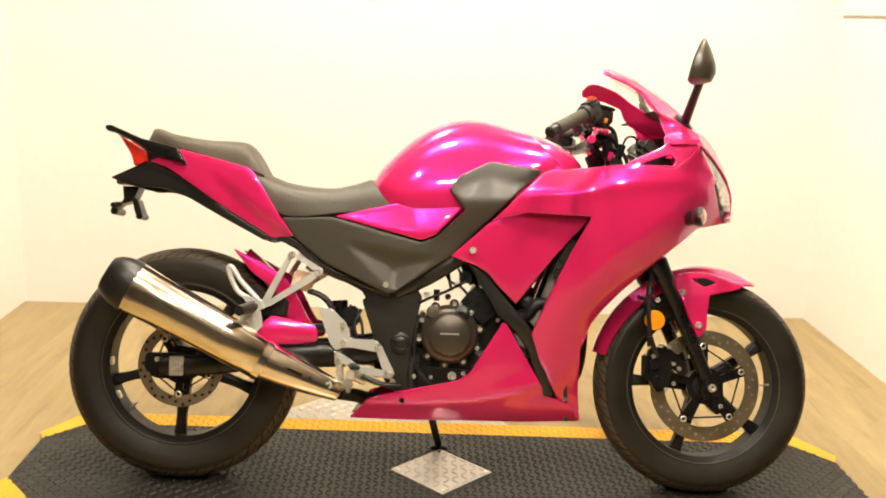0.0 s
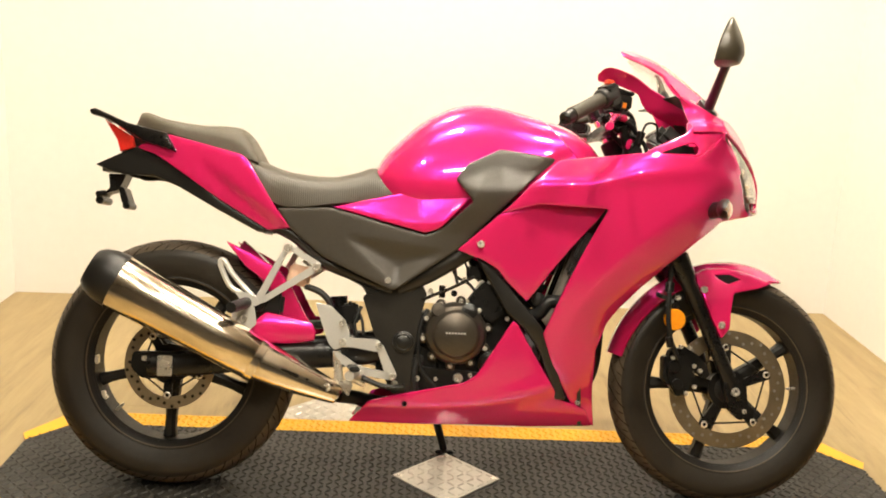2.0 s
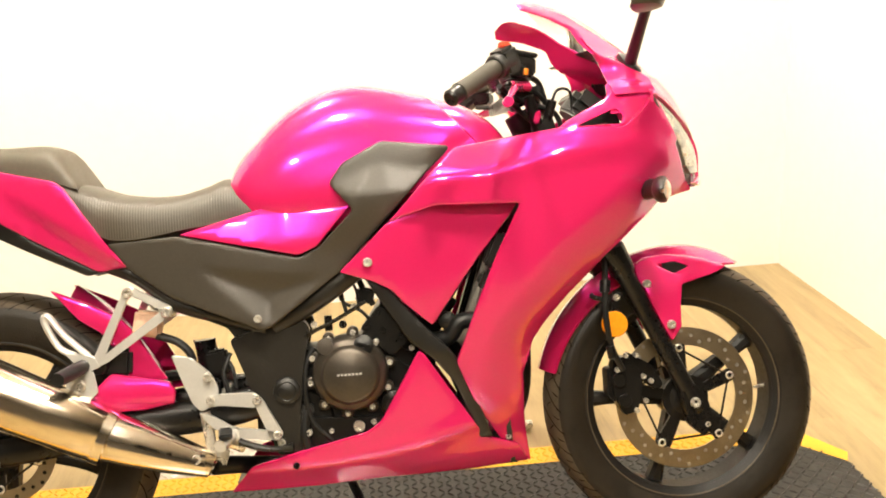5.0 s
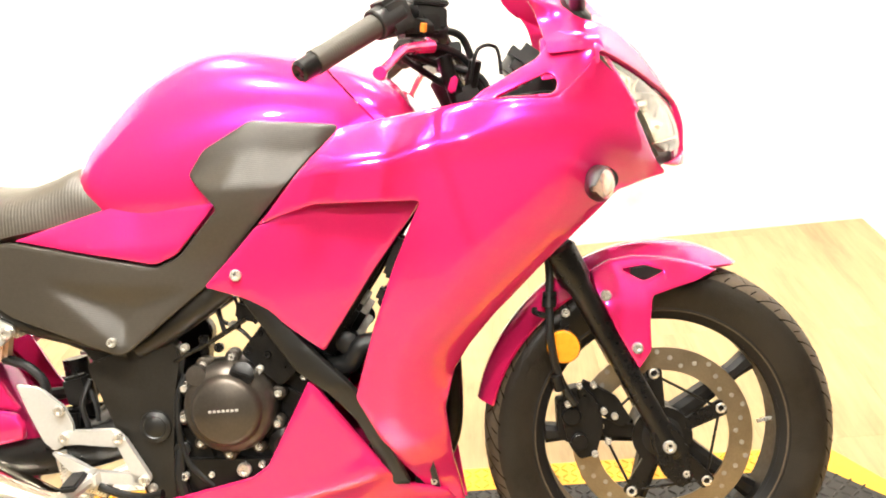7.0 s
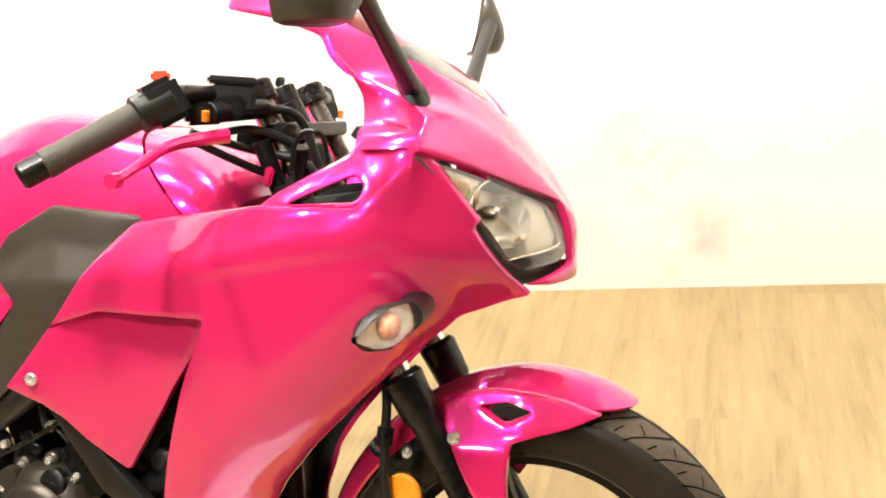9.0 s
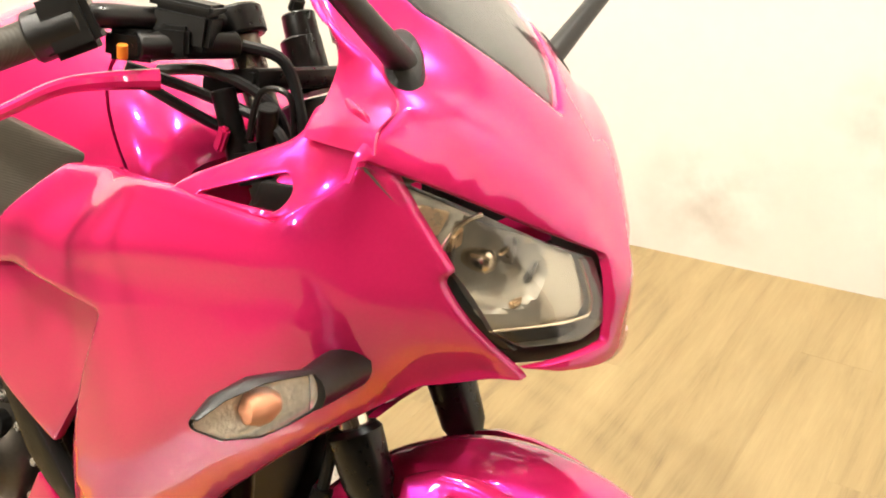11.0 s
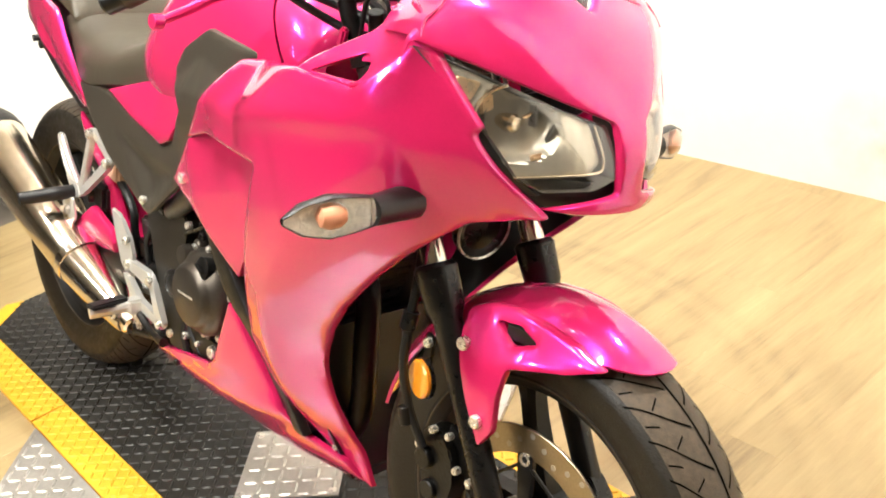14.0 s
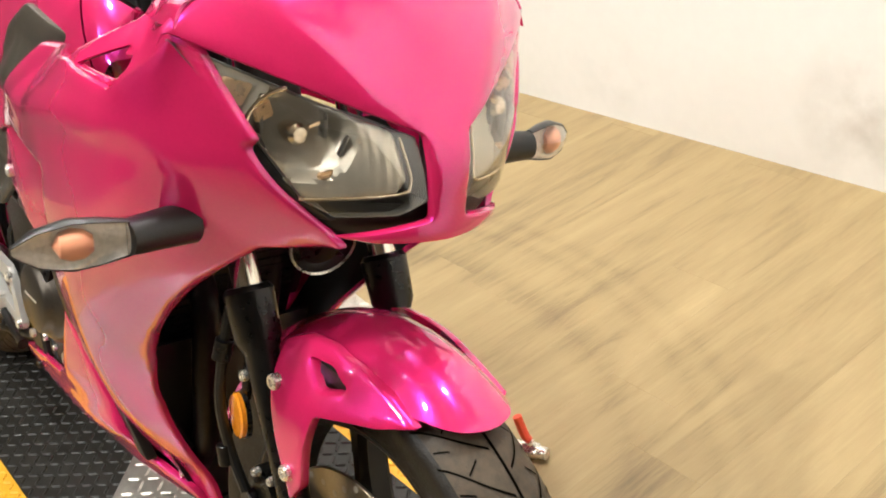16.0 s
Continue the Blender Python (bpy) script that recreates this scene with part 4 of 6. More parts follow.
TAIL = [(-0.098, 0.842), (-0.057, 0.862), (-0.016, 0.876), (0.080, 0.854), (0.169, 0.832), (0.185, 0.818), (0.255, 0.706), (0.296, 0.659), (0.234, 0.651), (0.119, 0.718), (0.031, 0.776), (-0.041, 0.822)]


def tail_fold(x, z):
    u = (x - 0.10) / 0.16
    line = 0.80 - 0.12 * u
    return tail_w(x, z) - 0.012 * max(0.0, min(1.0, (line - z) / 0.02)) * max(0.0, min(1.0, (x - 0.06) / 0.06))


both("tail_panel", side_panel(TAIL, tail_fold, thick=0.005, edge=0.006, step=0.014, corner=0.008), PINK, bike, "pink tail panel")
both("grab_rail", side_panel([(-0.227, 0.935), (-0.210, 0.938), (-0.120, 0.901), (-0.019, 0.878), (0.010, 0.832), (-0.074, 0.855), (-0.102, 0.869), (-0.163, 0.904), (-0.196, 0.916), (-0.221, 0.922)], lambda x, z: tail_w(x, z) + 0.014, thick=0.014, edge=0.006, step=0.012, corner=0.006), SATIN, bike, "black grab rail")
both("tail_light", side_panel([(-0.188, 0.912), (-0.112, 0.871), (-0.104, 0.841), (-0.140, 0.830), (-0.150, 0.859)], lambda x, z: tail_w(x, z) - 0.004, thick=0.02, edge=0.004, step=0.012, corner=0.004), RED, bike, "red tail light lens")
part("tail_deck", loft([[(x, s * y, z) for s, y, z in ((-1, w, z1), (-1, w, z0), (1, w, z0), (1, w, z1))] for x, w, z0, z1 in ((-0.15, 0.05, 0.84, 0.885), (-0.1, 0.07, 0.81, 0.875), (0.05, 0.09, 0.75, 0.86), (0.2, 0.10, 0.68, 0.81))]), BLACK, bike)
both("undertail", side_panel([(-0.209, 0.799), (-0.104, 0.844), (-0.058, 0.826), (0.012, 0.803), (0.072, 0.759), (0.114, 0.721), (0.235, 0.651), (0.213, 0.645), (0.104, 0.700), (0.014, 0.748), (-0.047, 0.772), (-0.135, 0.776), (-0.166, 0.782)], lambda x, z: tail_w(x, z) - 0.012, thick=0.01, edge=0.004, step=0.016), BLACK, bike, "black undertail moulding")
part("undertail_tray", loft([[(x, s * w, z) for s in (-1, 1)] + [(x, s * w * 0.7, z - 0.02) for s in (1, -1)] for x, w, z in ((-0.20, 0.035, 0.802), (-0.1, 0.07, 0.80), (0.02, 0.09, 0.765), (0.12, 0.10, 0.71), (0.22, 0.105, 0.66))]), BLACK, bike)
part("plate_bracket", join(slab([(-0.183, 0.776), (-0.138, 0.776), (-0.150, 0.748), (-0.158, 0.735), (-0.190, 0.726), (-0.198, 0.716), (-0.178, 0.742)], -0.03, 0.03), slab([(-0.158, 0.745), (-0.143, 0.742), (-0.128, 0.702), (-0.142, 0.692), (-0.150, 0.712)], -0.028, 0.028), rod((-0.135, -0.034, 0.697), (-0.135, 0.034, 0.697), 0.009), rod((-0.200, -0.04, 0.708), (-0.200, 0.04, 0.708), 0.010), rod((-0.200, -0.055, 0.722), (-0.190, -0.03, 0.726), 0.008)), SATIN, bike, "black number plate bracket stub")
part("tail_wire", tube([(-0.11, -0.03, 0.775), (-0.09, -0.04, 0.765), (-0.06, -0.04, 0.766), (-0.04, -0.03, 0.775)], 0.004, 8), HOSE, bike)


def seat_body(top, low, width, power=0.55, n=28):
    x0, x1 = top[0][0], top[-1][0]
    rings = []
    for k in range(n + 1):
        x = x0 + (x1 - x0) * k / n
        t, b, w = curve(x, top), curve(x, low), curve(x, width)
        ring = []
        for j in range(17):
            a = math.pi * j / 16
            ring.append((x, w * math.copysign(abs(math.cos(a)) ** power, math.cos(a)), b + (t - b) * math.sin(a) ** 0.6))
        rings.append(ring + [(x, -w * 0.85, b - 0.012), (x, w * 0.85, b - 0.012)])
    return loft(rings)


part("pillion_seat", seat_body([(-0.112, 0.900), (-0.106, 0.926), (-0.094, 0.935), (-0.042, 0.919), (0.050, 0.906), (0.135, 0.905), (0.165, 0.893), (0.198, 0.838), (0.205, 0.822)], [(-0.112, 0.893), (0.0, 0.872), (0.16, 0.828), (0.205, 0.812)], [(-0.112, 0.06), (-0.05, 0.10), (0.1, 0.112), (0.205, 0.118)]), VINYL_PLAIN, bike, "black vinyl pillion seat")
part("rider_seat", seat_body([(0.158, 0.820), (0.170, 0.835), (0.207, 0.822), (0.279, 0.798), (0.384, 0.790), (0.445, 0.804), (0.490, 0.818), (0.530, 0.795), (0.566, 0.760)], [(0.158, 0.806), (0.20, 0.775), (0.256, 0.712), (0.414, 0.722), (0.566, 0.745)], [(0.158, 0.115), (0.22, 0.128), (0.30, 0.142), (0.40, 0.140), (0.50, 0.125), (0.566, 0.128)]), VINYL, bike, "black ribbed vinyl rider seat")


# --- wheels ---
def tyre_profile(R, half, rim):
    pts = []
    for k in range(-12, 13):
        a = k / 12
        pts.append((half * math.sin(a * 1.45) / math.sin(1.45), R - (R - rim) * 0.62 * (1 - math.cos(a * 1.45)) ** 1.0 * 0.82))
    return [(-half * 0.60, rim - 0.012), (-half * 0.80, rim - 0.004)] + [(-half * 0.97, rim + (R - rim) * 0.30)] + pts + [(half * 0.97, rim + (R - rim) * 0.30)] + [(half * 0.80, rim - 0.004), (half * 0.60, rim - 0.012)]


def grooves(R, half, rim, n):
    """Tread grooves: slanted flat strips on the tread, their near-black colour standing for shade."""
    prof = [p for p in tyre_profile(R, half, rim)]
    bms = bmesh.new()

    def strip(places, wide):
        row = []
        for y, ang in places:
            r = curve(y, prof[3:-3]) + 0.0014
            row.append([bms.verts.new((math.cos(ang + e) * r, y, math.sin(ang + e) * r)) for e in (-wide / R, wide / R)])
        for a, b in zip(row, row[1:]):
            bms.faces.new((a[0], a[1], b[1], b[0]))

    for i in range(n):
        for s in (-1, 1):
            base = 2 * math.pi * (i + (0.5 if s > 0 else 0)) / n
            strip([(s * half * (0.10 + 0.84 * k / 10), base + 0.21 * k / 10 - 0.03 * math.sin(k * 0.3)) for k in range(11)], 0.0017)
            strip([(s * half * (0.42 + 0.22 * k / 4), base + 0.16 - 0.035 * k / 4) for k in range(5)], 0.0012)
            strip([(s * half * (0.70 + 0.18 * k / 4), base + 0.055 + 0.03 * k / 4) for k in range(5)], 0.0012)
    ring = []
    for k in range(96):
        a = 2 * math.pi * k / 96
        r = R + 0.0012
        ring.append([bms.verts.new((math.cos(a) * r, y, math.sin(a) * r)) for y in (-0.0018, 0.0018)])
    for k in range(96):
        a, b = ring[k], ring[(k + 1) % 96]
        bms.faces.new((a[0], a[1], b[1], b[0]))
    return bms


def wheel(axle, R, half, rim, disc_r, disc_y, spokes, turn, disc_turn, valve_at, put, name):
    at = Matrix.Translation(axle)
    w = rim - 0.004
    barrel = turned([(-half * 0.82, w), (-half * 0.80, w + 0.006), (-half * 0.70, w + 0.004), (-half * 0.64, w - 0.014), (half * 0.64, w - 0.014), (half * 0.70, w + 0.004), (half * 0.80, w + 0.006), (half * 0.82, w), (half * 0.70, w - 0.010), (half * 0.55, w - 0.019), (-half * 0.55, w - 0.019), (-half * 0.70, w - 0.010)], (0, 0, 0), (0, 1, 0), 72, True)
    hub = turned([(-0.055, 0.030), (-0.05, 0.040), (-0.02, 0.046), (0.02, 0.046), (0.05, 0.040), (0.055, 0.030)], (0, 0, 0), (0, 1, 0), 32)
    blades = []
    for i in range(spokes):
        a = turn + 2 * math.pi * i / spokes
        rings = []
        for k in range(7):
            u = k / 6
            r = 0.035 + (w - 0.022 - 0.035) * u
            wide = 0.019 - 0.010 * u + 0.012 * max(0, u - 0.75) * 4 * 0.6
            deep = 0.024 - 0.006 * u
            rings.append([(r, y * deep, z * wide) for y, z in ((-1, -0.45), (-0.6, -1), (0.6, -1), (1, -0.45), (1, 0.45), (0.6, 1), (-0.6, 1), (-1, 0.45))])
        blades.append(moved(loft(rings), Matrix.Rotation(-a, 4, "Y")))
    ob = part(name, put(moved(barrel, at)), WHEEL, bike, "black cast five-spoke wheel")
    part("hub", put(moved(hub, at)), WHEEL, ob)
    parts("spoke", [put(moved(b, at)) for b in blades], WHEEL, ob)
    tyre = part("tyre", put(moved(turned(tyre_profile(R, half, rim), (0, 0, 0), (0, 1, 0), 96, True), at)), RUBBER, ob, "worn road tyre with slanted grooves")
    mid = [p for p in tyre_profile(R, half, rim) if abs(p[0]) < half * 0.93]
    part("tread_band", put(moved(turned([(y, r + 0.0005) for y, r in mid] + [(y, r - 0.003) for y, r in reversed(mid)], (0, 0, 0), (0, 1, 0), 96, True), at)), TREAD_RUBBER, ob, "dusty brown tread")
    tagged(part("tread_pattern", put(moved(grooves(R, half, rim, 36), at)), GROOVE, ob, "dark slanted tyre grooves", recalc=False, smooth=0), kind="stuff")
    inner_r = disc_r * 0.74
    disc = bmesh.new()
    n = 96
    rings = [[disc.verts.new((math.cos(2 * math.pi * k / n) * r, disc_y + dy, math.sin(2 * math.pi * k / n) * r)) for k in range(n)] for r, dy in ((inner_r, 0.0022), (disc_r - 0.001, 0.0022), (disc_r, 0.0012), (disc_r, -0.0012), (disc_r - 0.001, -0.0022), (inner_r, -0.0022))]
    for r0, r1 in zip(rings, rings[1:] + rings[:1]):
        for k in range(n):
            disc.faces.new((r0[k], r0[(k + 1) % n], r1[(k + 1) % n], r1[k]))
    d_ob = part("brake_disc", put(moved(disc, at)), STEEL, ob, "drilled steel brake disc")
    holes = bmesh.new()
    count = 40 if disc_r > 0.12 else 34
    for i in range(count):
        a = 2 * math.pi * i / count
        r = inner_r + (disc_r - inner_r) * (0.28, 0.55, 0.80, 0.55)[i % 4]
        holes = join(holes, turned([(-0.0002, 0.0042), (0.0003, 0.0040), (0.0003, 0)], (math.cos(a) * r, disc_y - 0.0022, math.sin(a) * r), (0, -1, 0), 10))
    tagged(part("disc_drilling", put(moved(holes, at)), SATIN if disc_r < 0.12 else PLATE, ob, "drilled hole pattern"), kind="stuff")
    carrier = bmesh.new()
    arms = 5
    for i in range(arms):
        a0, a1, am = (disc_turn + 2 * math.pi * (i + f) / arms for f in (-0.20, 0.20, 0.0))
        arm = [(math.cos(a0) * 0.042, math.sin(a0) * 0.042), (math.cos(am - 0.12) * (inner_r + 0.004), math.sin(am - 0.12) * (inner_r + 0.004)), (math.cos(am + 0.12) * (inner_r + 0.004), math.sin(am + 0.12) * (inner_r + 0.004)), (math.cos(a1) * 0.042, math.sin(a1) * 0.042)]
        carrier = join(carrier, slab(arm, disc_y - 0.004, disc_y + 0.004, 0.006, 0.001))
        a2 = am + 2 * math.pi / arms
        carrier = join(carrier, rod((math.cos(am) * (inner_r - 0.006), disc_y - 0.002, math.sin(am) * (inner_r - 0.006)), (math.cos(a2) * (inner_r - 0.006), disc_y - 0.002, math.sin(a2) * (inner_r - 0.006)), 0.0024, 8))
    carrier = join(carrier, turned([(disc_y - 0.005, 0.05), (disc_y - 0.005, 0.03), (disc_y + 0.005, 0.03), (disc_y + 0.005, 0.05)], (0, 0, 0), (0, 1, 0), 32, True))
    part("disc_carrier", put(moved(carrier, at)), SATIN, ob, "black disc carrier")
    for i in range(arms):
        a = disc_turn + 2 * math.pi * i / arms
        part("disc_button", put(moved(turned([(-0.004, 0.009), (0.005, 0.009), (0.006, 0.006), (0.003, 0.004), (0.003, 0)], (math.cos(a) * (inner_r - 0.004), disc_y, math.sin(a) * (inner_r - 0.004)), (0, -1, 0), 14), at)), ZINC, ob)
    va = valve_at
    part("valve_stem", put(moved(rod((math.cos(va) * (w - 0.018), -0.004, math.sin(va) * (w - 0.018)), (math.cos(va) * (w - 0.046), -0.016, math.sin(va) * (w - 0.046)), 0.0035, 8), at)), ZINC, ob, "short metal valve stem")
    return ob


front_wheel = wheel(AXLE_F, 0.294, 0.056, 0.217, 0.150, -0.048, 5, radians(34), radians(22), radians(1), front, "front_wheel")
rear_wheel = wheel(AXLE_R, 0.308, 0.071, 0.217, 0.112, -0.066, 5, radians(-92), radians(-92), radians(222), lambda b: b, "rear_wheel")
for a_ in (180, 208):
    q_ = AXLE_R + Vector((math.cos(radians(a_)) * 0.19, -0.03, math.sin(radians(a_)) * 0.19))
    part("balance_weight", block(q_, (0.008, 0.02, 0.022), (0, -a_, 0), 0.002), ZINC, rear_wheel)

# --- fork, caliper, fender ---
FORK_D = Vector((math.sin(radians(25.3)), 0, -math.cos(radians(25.3))))
FORK_END = Vector((1.418, 0, 0.268))
for s in (-1, 1):
    y = s * 0.093
    low = FORK_END + Vector((0, y, 0))
    leg = part("fork_leg", front(turned([(0, 0.012), (0.006, 0.017), (0.03, 0.0195), (0.08, 0.0180), (0.24, 0.0185), (0.325, 0.0195), (0.340, 0.0260), (0.392, 0.0285), (0.398, 0.024), (0.400, 0.0)], low, -FORK_D, 28)), SATIN, bike, "black lower fork leg")
    part("stanchion", front(rod(low - FORK_D * 0.39, low - FORK_D * 0.80, 0.0165, 24)), CHROME_DARK, leg, "chrome fork tube")
    part("axle_lug", front(join(slab([(1.375, 0.318), (1.405, 0.335), (1.432, 0.300), (1.440, 0.236), (1.418, 0.222), (1.390, 0.248)], y - 0.016, y + 0.014, 0.008, 0.003))), SATIN, leg)
    parts("pinch_bolt", [front(bolt((1.403, y + s * 0.016, 0.294), (0, s, 0), 0.011, 0.008)), front(bolt((1.428, y + s * 0.014, 0.246), (0, s, 0), 0.006))], ZINC, leg)
part("front_axle", front(rod((1.403, -0.11, 0.294), (1.403, 0.11, 0.294), 0.010)), ZINC, bike)
CALIPER_IN = Matrix.Translation((0, 0.012, 0))
caliper = part("front_caliper", front(moved(join(
    slab([(1.243, 0.392), (1.272, 0.398), (1.296, 0.372), (1.304, 0.330), (1.288, 0.282), (1.262, 0.274), (1.246, 0.300), (1.236, 0.350)], -0.098, -0.066, 0.008, 0.003),
    slab([(1.230, 0.372), (1.250, 0.376), (1.246, 0.300), (1.230, 0.316)], -0.088, -0.05, 0.006, 0.003),
    slab([(1.276, 0.405), (1.330, 0.372), (1.352, 0.330), (1.336, 0.318), (1.300, 0.345), (1.272, 0.380)], -0.082, -0.070, 0.006, 0.002),
    rod((1.252, -0.108, 0.350), (1.252, -0.066, 0.350), 0.015), rod((1.262, -0.106, 0.306), (1.262, -0.066, 0.306), 0.014)), CALIPER_IN)), ENGINE, bike, "black front brake caliper")
for p_ in ((1.292, -0.098, 0.398), (1.306, -0.094, 0.352), (1.268, -0.104, 0.400), (1.247, -0.108, 0.372), (1.286, -0.100, 0.284), (1.324, -0.086, 0.340), (1.310, -0.088, 0.300), (1.356, -0.078, 0.372)):
    part("caliper_bolt", front(moved(bolt(p_, r=0.0055, h=0.005), CALIPER_IN)), ZINC, caliper)
part("brake_hose", front(tube([(1.258, -0.10, 0.372), (1.236, -0.108, 0.420), (1.226, -0.115, 0.480), (1.228, -0.112, 0.540), (1.232, -0.105, 0.600), (1.225, -0.09, 0.680)], 0.0065, 10)), HOSE, bike, "black brake hose")
parts("hose_collar", [front(rod((1.227, -0.114, 0.535), (1.230, -0.110, 0.560), 0.011)), front(rod((1.235, -0.112, 0.400), (1.230, -0.113, 0.425), 0.009)), front(tube([(1.228, -0.114, 0.52), (1.208, -0.10, 0.525), (1.205, -0.09, 0.53)], 0.005, 8))], SATIN, bike)
reflector = part("fork_reflector", front(turned([(0, 0.0265), (0.006, 0.0265), (0.008, 0.024), (0.009, 0.0)], (1.247, -0.099, 0.468), (-0.25, -1, 0), 32)), AMBER, bike, "round amber reflector")
part("reflector_backing", front(join(turned([(-0.005, 0.0275), (0.001, 0.0275), (0.001, 0.0)], (1.247, -0.099, 0.468), (-0.25, -1, 0), 32), slab([(1.243, 0.49), (1.257, 0.49), (1.262, 0.53), (1.248, 0.535)], -0.098, -0.092, 0.003, 0.001))), SATIN, reflector)
part("reflector_bolt", front(bolt((1.254, -0.099, 0.522), r=0.007)), ZINC, reflector)


def fender_ring(deg, half, r0, crown):
    a = radians(deg)
    c, s = math.cos(a), math.sin(a)
    ring = []
    for k in range(17):
        u = -1 + k / 8
        r = r0 - crown * abs(u) ** 2.4
        ring.append((AXLE_F.x + c * r, half * u, AXLE_F.z + s * r))
    for k in range(16, -1, -1):
        u = -1 + k / 8
        r = r0 - crown * abs(u) ** 2.4 - 0.004
        ring.append((AXLE_F.x + c * r, (half - 0.003) * u, AXLE_F.z + s * r))
    return ring


rings_ = []
for k in range(41):
    deg = 62 + (165 - 62) * (k / 40) ** 1.6
    half = curve(deg, [(62, 0.006), (62.6, 0.020), (64, 0.034), (67, 0.046), (72, 0.056), (80, 0.064), (100, 0.068), (130, 0.062), (165, 0.055)])
    r0 = curve(deg, [(62, 0.314), (75, 0.322), (90, 0.325), (105, 0.322), (130, 0.314), (165, 0.312)])
    crown = curve(deg, [(62, 0.001), (63, 0.004), (66, 0.013), (70, 0.023), (80, 0.042), (95, 0.048), (120, 0.034), (165, 0.024)])
    rings_.append(fender_ring(deg, half, r0, crown))
fender = part("front_fender", front(loft(rings_)), PINK, bike, "glossy pink front mudguard")
FEND = [(1.300, 0.586), (1.330, 0.600), (1.372, 0.604), (1.418, 0.599), (1.462, 0.588), (1.508, 0.570), (1.468, 0.556), (1.430, 0.549), (1.394, 0.541), (1.387, 0.500), (1.386, 0.455), (1.364, 0.426), (1.336, 0.480), (1.304, 0.560)]


def fend_w(x, z):
    return curve(z, [(0.42, 0.100), (0.50, 0.098), (0.535, 0.092), (0.56, 0.079), (0.585, 0.064), (0.61, 0.049)]) - 0.30 * max(0.0, x - 1.40) ** 1.15


for s in (1, -1):
    bm_ = side_panel(FEND, fend_w, thick=0.006, edge=0.005, step=0.011, corner=0.006, holes=[[(1.350, 0.584), (1.388, 0.588), (1.418, 0.576), (1.384, 0.564)]])
    part("fender_stay", front(bm_ if s > 0 else mirrored(bm_)), PINK, fender, "pink mudguard stay with a slot")
    part("slot_liner", front(block((1.390, -s * 0.070, 0.574), (0.05, 0.012, 0.02), bevel=0.002)), BLACK, fender)
    for q_ in ((1.319, 0.548), (1.362, 0.462)):
        part("fender_bolt", front(bolt((q_[0], -s * (fend_w(*q_) + FLARE * q_[1] + 0.001), q_[1] - 0.003), (0, -s, 0), 0.009, 0.006)), ZINC, fender)

# --- yokes, handlebars, controls ---
YOKE = STEER_AT - STEER_AXIS * 0.29
yoke = part("top_yoke", front(join(slab([(1.050, 0.925), (1.122, 0.940), (1.122, 0.962), (1.050, 0.950)], -0.118, 0.118, 0.008, 0.004), rod((1.10, 0, 0.93), (1.075, 0, 0.985), 0.022, 20))), SATIN, bike, "black fork yoke")
parts("fork_cap", [front(turned([(0, 0.0165), (0.101, 0.0165), (0.104, 0.019), (0.116, 0.019), (0.119, 0.014), (0.119, 0.008), (0.126, 0.007), (0.126, 0)], (1.1195, s * 0.093, 0.90), (-0.427, 0, 0.904), 24)) for s in (-1, 1)], GUNMETAL, bike, "gunmetal fork top")
part("lower_yoke", front(block((1.215, 0, 0.755), (0.07, 0.25, 0.04), (0, 25, 0), 0.006)), SATIN, bike)
part("key_switch", front(join(rod((1.085, 0.0, 0.97), (1.070, 0.0, 1.01), 0.018, 18), block((1.068, 0, 1.018), (0.006, 0.022, 0.014), (0, 20, 0), 0.002))), SATIN, bike)
